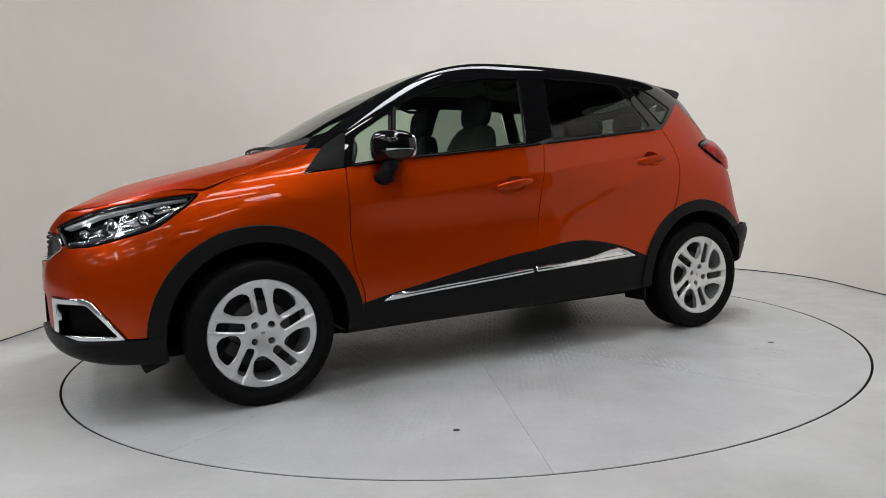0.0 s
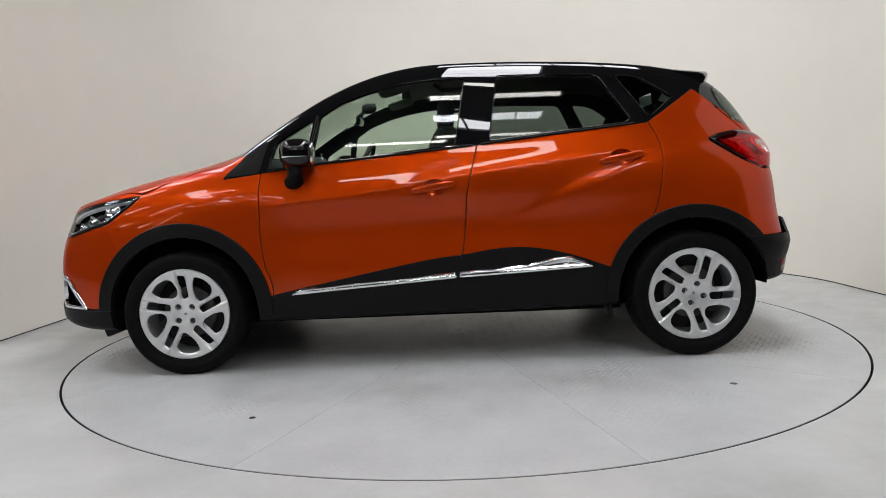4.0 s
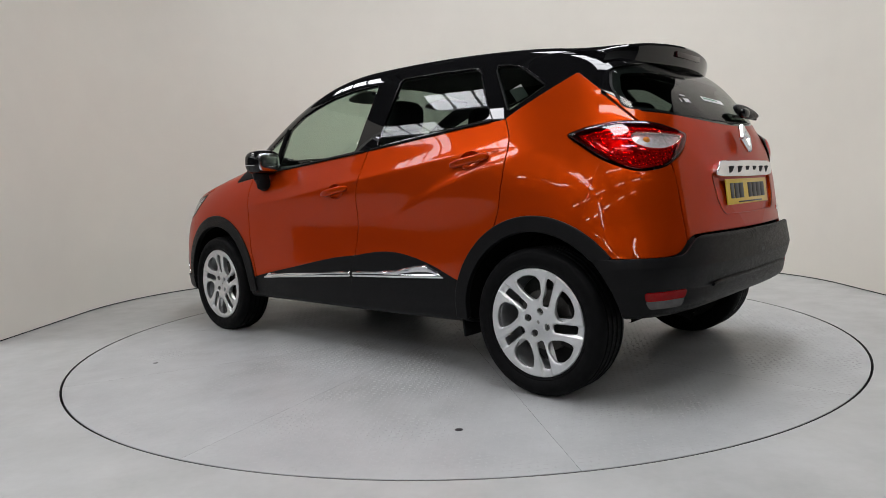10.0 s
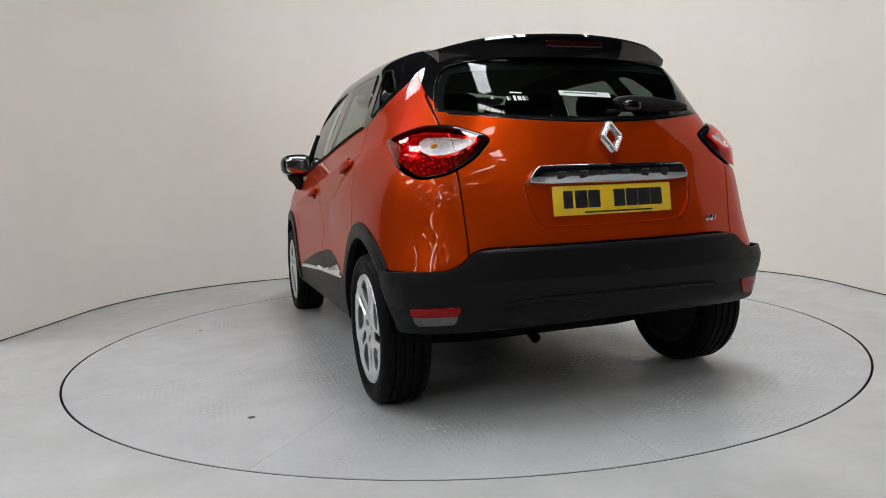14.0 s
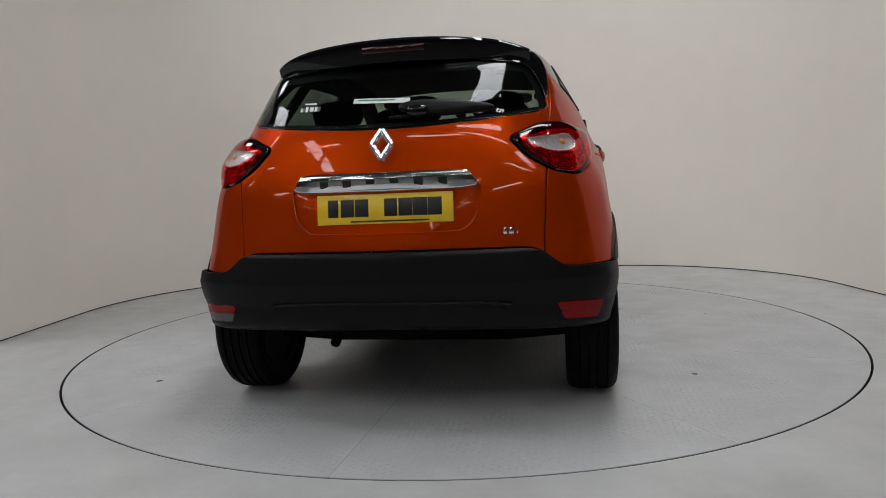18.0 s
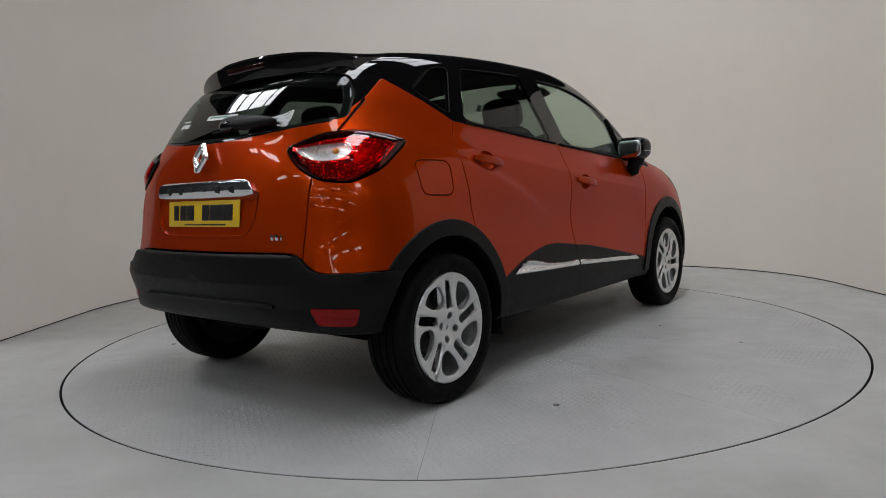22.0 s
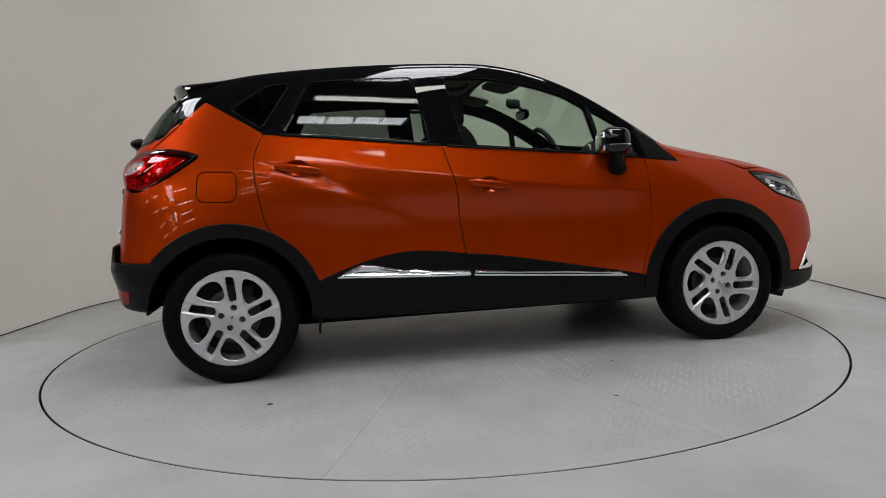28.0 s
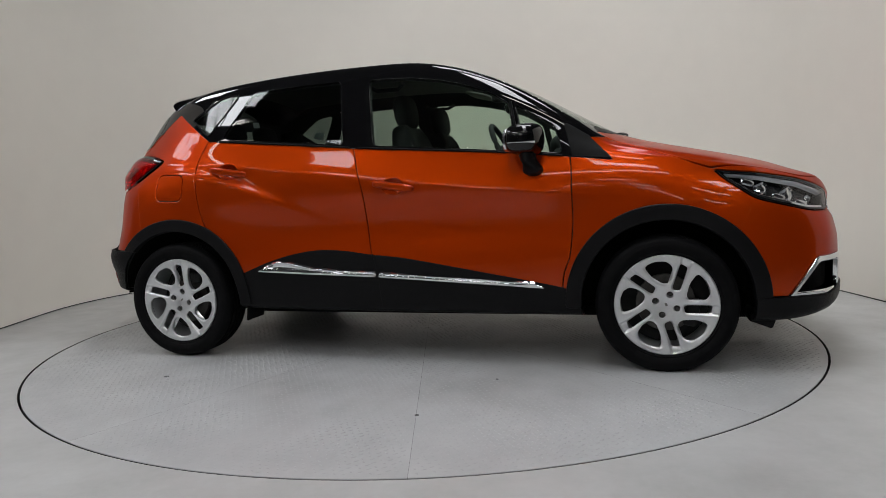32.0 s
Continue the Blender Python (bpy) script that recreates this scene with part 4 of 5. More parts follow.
    plate = part("number_plate", block(.006, .52, .111, .003), YELLOW, gate, "yellow number plate", m=pose(-1.882, 0, .838, 0, 6, 0))
    for k, w in enumerate((.040, .052, .052, 0, .05, .052, .056, .052)):
        if w:
            part("plate_mark", block(.002, w, .066, .001), INK, plate, m=pose(-.0038, .197 - .0555 * k, .004))
    part("plate_mark", block(.002, .30, .006, .0005), INK, plate, m=pose(-.0038, -.02, -.046))
    bm = bmesh.new()
    for k in range(4):
        a, c = [((0, .057), (.037, 0), (0, -.057), (-.037, 0))[q % 4] for q in (k, k + 1)]
        tube([(-1.886, a[0], 1.072 + a[1]), (-1.886, c[0], 1.072 + c[1])], .0135, 8, bm=bm)
    bm.transform(Matrix.Translation((-1.872, 0, 1.072)) @ Matrix.Rotation(radians(18), 4, "Y") @ Matrix.Translation((1.886, 0, -1.072)))
    part("badge", bm, BADGE, gate, "chrome diamond badge")
    for k, w in enumerate((.014, .018, .006)):
        part("badge_letter", block(.008, w, .024, .002), CHROME, gate, m=pose(on_gate(.445 + .022 * k, .742) - .002, -.445 - .022 * k, .742))
    # stickers on the rear glass
    glass_p = b["tailgate_glass"]
    def on_glass(y, z):
        k = int(np.argmin((glass_p[0][:, 1] - abs(y)) ** 2 + (glass_p[0][:, 2] - z) ** 2))
        return float(glass_p[0][k, 0])
    lab = part("sticker", block(.001, .225, .026), WHITE, gate, "long white label on the rear glass", m=pose(on_glass(.03, 1.252) - .002, .027, 1.252, 3, 38, 0))
    part("sticker_line", block(.001, .15, .006), GREEN, lab, m=pose(-.001, .02, .003))
    for y, w, h in ((.352, .016, .020), (.332, .010, .026), (.312, .016, .022), (.288, .024, .024)):
        part("sticker", block(.001, w, h), WHITE, gate, m=pose(on_glass(y, 1.235) - .002, y, 1.235, 2, 38, 0))
    part("sticker", block(.001, .05, .007), WHITE, gate, m=pose(on_glass(.32, 1.26) - .002, .32, 1.258, 2, 38, 0))
    # rear wiper
    part("wiper", blob(.045, .085, .045, 2.5), GLOSS, gate, "black rear wiper", m=pose(-1.822, -.13, 1.195))
    bm = blob(.040, .36, .066, 2.6, taper=lambda c: (c.x, c.y, c.z * (1 - .5 * max(-c.y, 0) / .18)))
    bm.transform(pose(-1.800, -.235, 1.205, 3, 28, 4))
    part("wiper_arm", bm, PLASTIC, gate, "broad black cover of the rear wiper arm")
    part("wiper_blade", tube([(-1.815, -.02, 1.175), (-1.80, -.20, 1.185), (-1.782, -.42, 1.185)], .007, 8), SEAL, gate)
    # spoiler
    fp = full[0][full[0][:, 2] > 1.2]

    def over(x, y):
        return float(fp[np.argmin((fp[:, 0] - x) ** 2 + (fp[:, 1] - abs(y)) ** 2), 2])
    bm = bmesh.new()
    rows = []
    for k in range(41):
        y = .54 * math.sin(math.pi / 2 * (k - 20) / 20)
        q = abs(y) / .54
        xe, ze = -1.620 + .43 * y * y + .012 * q ** 8, 1.512 - .10 * y * y - .030 * q ** 7
        th = .090 * (1 - .55 * q ** 3)
        prof = [(-1.08, over(-1.08, y) - .012), (-1.18, over(-1.18, y) + .001), (-1.32, max(over(-1.32, y) + .005, ze + .014)), (-1.46 + .02 * q, max(over(-1.45, y) + .004, ze + .012)), (xe + .012, ze + .002), (xe, ze - .010), (xe + .004, ze - th * .5), (xe + .016, ze - th), (xe + .035, ze - th - .008), (xe + .085, ze - th - .012), (-1.34, over(-1.34, y) - .06)]
        rows.append([bm.verts.new((x, y, z)) for x, z in prof])
    for r0, r1 in zip(rows, rows[1:]):
        for i in range(len(r0)):
            bm.faces.new((r0[i], r1[i], r1[(i + 1) % len(r0)], r0[(i + 1) % len(r0)]))
    bm.faces.new(rows[0][::-1]), bm.faces.new(rows[-1])
    spoiler = part("spoiler", bm, GLOSS, car, "black gloss roof spoiler")
    part("brake_light", block(.012, .26, .026, .005), DARK_RED, spoiler, "dark red high brake light", m=pose(-1.6155, 0, 1.470, 0, -6, 0))
    # bumpers and nose
    ledge = lambda p: (.030 * np.clip((.70 - .03 * (p[:, 1] > .6) - p[:, 2]) / .035, 0, 1) * np.clip((p[:, 2] - .47) / .09, 0, 1) + .003) * np.clip((-1.55 - p[:, 0]) / .2, 0, 1)
    b["rear_bumper"] = bulged(b["rear_bumper"], ledge)
    q = b["rear_bumper"]
    far = np.where(q[0][:, 0] < -1.8, np.hypot(q[0][:, 1], q[0][:, 2] - .578), 9)
    mean = q[1][(far > .03) & (far < .06)].mean(0) * np.array([1, 0, 1])
    w = np.clip((.045 - far) / .02, 0, 1)[:, None]
    b["rear_bumper"] = (q[0], q[1] * (1 - w) + w * mean / np.linalg.norm(mean), q[2], q[3])
    rb = sheet("rear_bumper", both(b["rear_bumper"]), PLASTIC, car, label="black plastic rear bumper")
    rp = b["rear_bumper"][0]
    pts = []
    for y in np.linspace(-.46, .46, 23):
        k = int(np.argmin((rp[:, 1] - max(abs(y), .03)) ** 2 + (rp[:, 2] - .486) ** 2 + np.where(rp[:, 0] < -1.5, 0, 9)))
        pts.append((rp[k, 0] - .001, y, .486 - .012 * (abs(y) / .46) ** 6))
    part("bumper_step", tube(pts, .008, 8), PLASTIC, rb)
    fb = sheet("front_bumper", both(b["front_bumper"]), PAINT, car)
    for half in (b["front_lip"], mirrored(b["front_lip"])):
        sheet("bumper_lip", moved(half, .014), PLASTIC, fb, .03, label="black plastic lip of the front bumper")
    gr = sheet("grille", both(moved(b["grille"], -.022)), SEAL, fb, .0)
    edge, _ = cut(b["grille"], -(inside(b["grille"][0][:, YZ], rounded(GRILLE)) + .012))
    sheet("grille_trim", both(moved(edge, .002)), CHROME, gr, .02, "chrome edge of the grille")
    for k in range(4):
        part("grille_slat", tube([(2.118 - .42 * y * y, y, .68 + .024 * k) for y in np.linspace(-.36, .36, 17)], .006, 6), PLASTIC, gr)
    sheet("air_intake", both(moved(b["air_intake"], -.02)), PLASTIC, fb, 0)
    # unseen tray and axle beam, added to keep light from under the car
    part("tray_blocker", block(2.75, 1.14, .06, .02), UNDER, car, "unseen dark tray added to block light under the car", m=pose(.37, 0, .235))
    part("axle_blocker", tube([(-1.303, -.66, .285), (-1.27, -.40, .255), (-1.25, 0, .250), (-1.27, .40, .255), (-1.303, .66, .285)], .052, 10), UNDER, car, "unseen dark axle beam added to block light under the car")
    bm = blob(.26, .62, .15, 3.2)
    bm.transform(pose(-1.58, .14, .375, 0, -6, 0))
    part("silencer", bm, UNDER, car, "dark exhaust silencer behind the rear axle")
    # another unseen light blocker, shaped like a tank
    bm = blob(.62, .84, .16, 4)
    bm.transform(pose(-.86, -.08, .285))
    part("tank_blocker", bm, UNDER, car, "unseen dark tank shape added to block light under the car")
    part("exhaust_pipe", lathe([(.016, -.08), (.020, -.08), (.020, .08), (.001, .08)], 20, "x", m=pose(-1.66, .27, .325, 0, -22, 0)), UNDER, car)
    for sd, f in ((1, lambda s: s), (-1, mirrored)):
        wing = sheet("front_wing", f(b["front_wing"]), PAINT, car)
        sheet("wing_cladding", f(b["sill_wing"]), PLASTIC, wing)
        sheet("wheel_arch", f(moved(b["arch_front"], .010)), PLASTIC, wing, .03, "black plastic wheel arch trim", .006)
        quarter = b["quarter"]
        if sd < 0:
            flap, quarter = cut_outline(quarter, [(-1.427, 1.030), (-1.232, 1.024), (-1.24, .868), (-1.432, .876)], XZ, .045)
            flap, rim = cut(flap, inside(flap[0][:, XZ], rounded([(-1.427, 1.030), (-1.232, 1.024), (-1.24, .868), (-1.432, .876)], .045)) + .010)
        quarter = sheet("rear_wing", f(quarter), PAINT, car)
        if sd < 0:
            sheet("fuel_flap", f(flap), PAINT, quarter)
        sheet("wheel_arch", f(moved(b["arch_rear"], .010)), PLASTIC, quarter, .03, "black plastic wheel arch trim", .006)
        sheet("quarter_window", f(pane(b["quarter_window"])), TINTED, quarter, .004)
        ol = rounded(WIN_QUARTER, .03)
        pts = []
        for x, z in ol[::2]:
            q, n = near(full, x, z)
            pts.append((q.x, q.y * sd + n.y * .002 * sd, q.z))
        part("window_moulding", tube(pts, .004, 6, closed=True), SEAL, quarter)
        sheet("rear_corner_panel", f(b["rear_corner"]), PAINT, car)
        skins = []
        for nm, x, z in (("front_door", -.002, .910), ("rear_door", -.952, 1.024)):
            oval = [(x + .062 * math.cos(a), z + .044 * math.sin(a), .002) for a in np.linspace(0, 2 * math.pi, 24, endpoint=False)]
            cup, skin = cut_outline(b[nm], oval, XZ, .002)
            cup = bulged(cup, lambda p: -.027 * np.clip(1 - ((p[:, 0] - x) / .062) ** 2 - ((p[:, 2] - z) / .044) ** 2, 0, 1) ** .7)
            door = sheet(nm, f(skin), PAINT, car)
            sheet("handle_cup", f(cup), PAINT, door, 0)
            skins.append(door)
        front, rear = skins
        sheet("door_cladding", f(b["sill_front"]), PLASTIC, front)
        sheet("door_cladding", f(b["sill_rear"]), PLASTIC, rear)
        sheet("chrome_strip", f(pressed(upright(b["strip_front"], .006), strip_form)), CHROME, front, .012)
        sheet("chrome_strip", f(pressed(upright(b["strip_rear"], .006), strip_form)), CHROME, rear, .012)
        sheet("window", f(pane(b["front_window"], side_glass)), GLASS, front, .004)
        sheet("small_window", f(pane(b["small_window"])), GLASS, front, .004)
        sheet("window", f(pane(b["rear_window"], side_glass)), TINTED, rear, .004)
        # rubber seal along the belt
        for door, x0, x1 in ((front, .84, -.20), (rear, -.25, -1.03)):
            pts = []
            for x in np.linspace(x0, x1, 22):
                zb = float(np.interp(-x, [-q[0] for q in BELT], [q[1] for q in BELT]))
                q, n = near(full, x, zb + .004)
                pts.append((x, (q.y + .004) * sd, zb + .006))
            part("belt_seal", tube(pts, .008, 6, flat=.7), SEAL, door)
        # handles
        for door, x, z in ((front, .002, .911), (rear, -.950, 1.022)):
            q, n = near(full, x, z)
            tilt = math.degrees(math.atan2(.15, 1))
            bm = blob(.222, .032, .037, 3.4)
            for v in bm.verts:
                v.co.y -= 1.2 * v.co.x ** 2
            bm.transform(pose(x, q.y + .020, z, 0, tilt, math.degrees(math.atan2(n.x, n.y)) * -1))
            sided("door_handle", bm, PAINT, door, sd)
        # mirror with its sail
        arm = tube([(.715, .79, .945), (.702, .845, .968), (.688, .872, 1.02), (.68, .88, 1.07)], [.046, .050, .053, .060], 16, flat=.72)
        sided("door_mirror", arm, PLASTIC, front, sd, "black door mirror")
        def egg(c):
            return (c.x - .18 * abs(c.y + .02), c.y, c.z * (1 - .54 * c.y))
        bm = blob(.160, .215, .150, 3.0, taper=egg)
        bm.transform(pose(.684, .868, 1.105, 0, 0, 8))
        sided("mirror_cap", bm, GLOSS, front, sd, "black gloss mirror cap")
        bm = blob(.024, .158, .108, 4)
        bm.transform(pose(.600, .866, 1.103, 0, 0, 8))
        sided("mirror_glass", bm, REFLECTOR, front, sd, "mirror glass")
        bm = blob(.164, .219, .154, 3.0, taper=egg)
        for co, no in (((0, 0, -.004), (0, .12, 1)), ((0, 0, -.032), (0, .12, -1)), ((-.062, 0, 0), (-1, 0, 0)), ((.058, 0, 0), (1, 0, 0)), ((0, .0, 0), (0, -1, 0))):
            bmesh.ops.bisect_plane(bm, geom=bm.verts[:] + bm.edges[:] + bm.faces[:], plane_co=co, plane_no=no, clear_outer=True)
        bm.transform(pose(.684, .868, 1.105, 0, 0, 8))
        sided("indicator", bm, GUIDE, front, sd, "clear indicator lens on the mirror")
        bm = blob(.10, .20, .04, 2.6)
        bm.transform(pose(.684, .862, 1.062, 0, 0, 8))
        sided("mirror_base", bm, PLASTIC, front, sd)
        # black sail before the front window and the bar behind the small pane
        q0, q1 = near(full, .641, 1.058)[0], near(full, .594, 1.30)[0]
        part("window_bar", tube([(q0.x, (q0.y + .003) * sd, q0.z), (.5 * (q0.x + q1.x) - .002, (.5 * (q0.y + q1.y) + .009) * sd, .5 * (q0.z + q1.z)), (q1.x, (q1.y + .002) * sd, q1.z)], .014, 6, flat=.5), PLASTIC, front)
        sail, _ = cut_outline(b["upper"], [(1.094, 1.001, .008), (.890, 1.018, .005), (.868, 1.105), (.846, 1.186, .006), (.963, 1.112), (1.03, 1.062)], XZ, .01)
        sheet("mirror_sail", f(moved(sail, .004)), SEAL, wing, .006, "black plastic triangle before the door window")
        # lamps
        rim_h, lens_h = cut(b["headlamp"], -(inside(b["headlamp"][0][:, XZ], rounded(HEADLAMP)) + .009))
        lens_h, rim_h = (lens_h, rim_h) if len(lens_h[3]) > len(rim_h[3]) else (rim_h, lens_h)
        lamp = sheet("headlamp", f(lens_h), LENS, car, .05, "clear headlamp with dark inside")
        sheet("lamp_rim", f(moved(rim_h, .002)), GLOSS, lamp, .01, "black edge of the headlamp")
        sheet("lamp_back", f(moved(b["headlamp"], -.055)), LAMP_IN, lamp, -.05)
        hl = b["headlamp"]
        strip, _ = cut_outline(hl, [(2.04, .806, .004), (1.90, .860), (1.70, .898), (1.56, .916, .004), (1.57, .911), (1.72, .891), (1.90, .853), (2.03, .800, .004)], XZ, .01)
        sheet("light_bar", f(moved(strip, -.012)), GUIDE, lamp, .02, "bright light bar along the top")
        blade, _ = cut_outline(hl, [(1.56, .886, .003), (1.69, .802), (1.93, .742), (2.025, .735, .003), (2.025, .745, .003), (1.93, .752), (1.70, .813), (1.57, .895, .003)], XZ, .008)
        sheet("light_bar", f(moved(blade, -.010)), CHROME, lamp, .02, "chrome blade along the bottom")
        for x, y, z, r in ((1.855, .640, .785, .046), (1.735, .705, .822, .036), (1.955, .550, .765, .026)):
            bm = lathe([(.001, .012), (r * .5, .010), (r * .82, 0), (r, .004), (r * 1.12, .0), (r * 1.12, -.03), (.001, -.035)], 32, "x")
            bm.transform(pose(x, y, z, 0, 0, 30))
            sided("projector", bm, REFLECTOR, lamp, sd)
        for x, y, z in ((1.80, .70, .79), (1.66, .755, .86), (1.91, .615, .755)):
            bm = blob(.075, .018, .030, 3)
            bm.transform(pose(x, y, z, 0, 14, -32))
            sided("lamp_insert", bm, REFLECTOR, lamp, sd)
        tl = bulged(b["tail_lamp"], lambda p: .006 + .030 * (1 - np.exp(np.minimum(inside(corner(p), rounded(TAIL_LAMP)), 0) / .028)) * np.clip((p[:, 2] - .93) / .08, .45, 1))
        border, lens = cut(tl, -(inside(corner(tl[0]), rounded(TAIL_LAMP)) + .007))
        if len(border[3]) < len(lens[3]):
            border, lens = border, lens
        ol = [(.684, 1.082, .01), (.708, 1.098, .02), (.79, 1.092, .03), (.912, 1.080, .008), (.898, 1.060, .015), (.85, 1.034, .02), (.80, 1.024, .03), (.735, 1.030, .02), (.692, 1.052, .02)]
        split = lambda s: np.abs(s[0][:, 1] - (.585 + .03 * np.clip((s[0][:, 2] - .7) / .5, 0, 1))) - .0025
        _, lens = cut(lens, split(lens))
        whole = lens
        clear_, red_ = cut(lens, inside(corner(lens[0]), rounded(ol)))
        tail = sheet("tail_lamp", f(red_), RED_LENS, car, 0, "red and clear tail lamp")
        sheet("clear_lens", f(clear_), LENS, tail, 0)
        sheet("lamp_rim", f(border), GLOSS, tail, .03, "black edge of the tail lamp", .004)
        for near_, far_ in ((-.024, -.018), (-.040, -.035), (-.056, -.052)):
            d = inside(corner(red_[0]), rounded(TAIL_LAMP))
            rib, _ = cut(red_, np.maximum(d - far_, near_ - d))
            if len(rib[3]):
                sheet("lamp_rib", f(moved(rib, -.012)), RIB, tail, .006)
        for k in range(12):
            c = .675 + .0155 * k
            q = corner(red_[0])
            rib, _ = cut(red_, np.maximum.reduce([np.abs(q[:, 0] + .25 * (q[:, 1] - .985) - c) - .0028, q[:, 1] - 1.016, .962 - q[:, 1]]))
            if len(rib[3]):
                sheet("lamp_rib", f(moved(rib, -.008)), RIB, tail, .004)
        ring, _ = cut(whole, np.abs(inside(corner(whole[0]), rounded(ol)) - .006) - .005)
        sheet("lamp_ring", f(moved(ring, -.006)), RIB, tail, .01, "bright ring round the clear lens")
        sheet("lamp_back", f(moved(whole, -.03)), FACET, tail, 0)
        sheet("clear_back", f(moved(clear_, -.016)), CLEAR_FACET, tail, 0)
        bm = blob(.03, .03, .03, 2)
        bm.transform(pose(-1.715, .655, 1.058))
        sided("bulb", bm, AMBER, tail, sd, "amber bulb")
        rz = lambda q: np.stack([(-q[:, 0] - q[:, 1]) * .70711, q[:, 2]], -1)
        red_r, _ = cut_outline(b["rear_bumper"], [(.690, .470, .006), (.872, .474, .006), (.862, .444, .006), (.695, .440, .006)], rz, .006)
        white_r, _ = cut_outline(b["rear_bumper"], [(.695, .438, .006), (.860, .442, .006), (.845, .412, .01), (.71, .408, .01)], rz, .006)
        sheet("reflector", f(moved(red_r, .004)), RED, rb, .01, "red rear reflector")
        sheet("fog_lens", f(moved(white_r, .003)), SMOKED if sd > 0 else RED, rb, .01, "clear reversing lamp lens" if sd > 0 else "red fog lamp lens")
        ff = b["fog_frame"]
        hole, frame_ = cut(ff, inside(ff[0][:, XZ], rounded([(2.076, .502, .01), (1.963, .502, .02), (1.851, .359, .015), (2.076, .368, .01)])))
        fr = sheet("fog_surround", f(moved(frame_, .008)), CHROME, fb, .02, "chrome fog lamp surround", .006)
        sheet("fog_recess", f(moved(hole, -.045)), UNDER, fr, -.05, "black fog lamp recess")
        # wheel well
        for x in (HUB_X, -HUB_X):
            bm = bmesh.new()
            r_, rows = ARCH_IN + .012, []
            for k in range(33):
                a = radians(-14 + 208 * k / 32)
                rows.append([bm.verts.new((x + r_ * math.cos(a), y * sd, max(HUB_Z + r_ * math.sin(a), .35 if (x < 0) == (math.cos(a) < 0) else .27))) for y in (min(.835, near(full, x + r_ * math.cos(a), max(HUB_Z + r_ * math.sin(a), .36))[0].y - .03), .78, .50)] + [bm.verts.new((x, .50 * sd, HUB_Z))])
            for r0, r1 in zip(rows, rows[1:]):
                for i in range(2):
                    bm.faces.new((r0[i], r1[i], r1[i + 1], r0[i + 1]))
                bm.faces.new((r0[2], r1[2], r0[3]))
            part("wheel_well", bm, UNDER, car)
        part("air_deflector", block(.11, .20, .05, .010, m=pose(0, 0, 0, 0, 20, 0)), PLASTIC, car, m=pose(1.73, .64 * sd, .228))
        part("mud_flap", block(.012, .17, .085, .005), PLASTIC, car, m=pose(-.885, .755 * sd, .250, 0, 6, 0))
    # wipers at the windscreen
    for y0, y1 in ((.50, -.05), (-.02, -.52)):
        pts = [(1.16 - .5 * y * y - .02, y, float(np.interp(y * y, (0, .3), (1.135, 1.085))) + .016) for y in np.linspace(y0, y1, 9)]
        wiper_arm = part("front_wiper", tube(pts, .0055, 8), PLASTIC, car)
        part("wiper_blade", tube([(x - .018, y, z + .006) for x, y, z in pts[1:]], .0045, 6), SEAL, wiper_arm)
    return b


RIB = material("red_lamp_rib", (.95, .85, .82), .10, .8, vary=.3, scale=160)
CLEAR_FACET = material("clear_lamp_facets", (.86, .85, .85), .22, .55, vary=.3, scale=90, bump=1.0, bump_scale=140)
AMBER = material("amber_bulb", (.6, .22, .03), .2, vary=.1, scale=50)
FACET = material("red_lamp_facets", (.85, .82, .82), .25, .55, vary=.5, scale=45, tint=(.30, .26, .26), bump=1.0, bump_scale=120)
place_body()


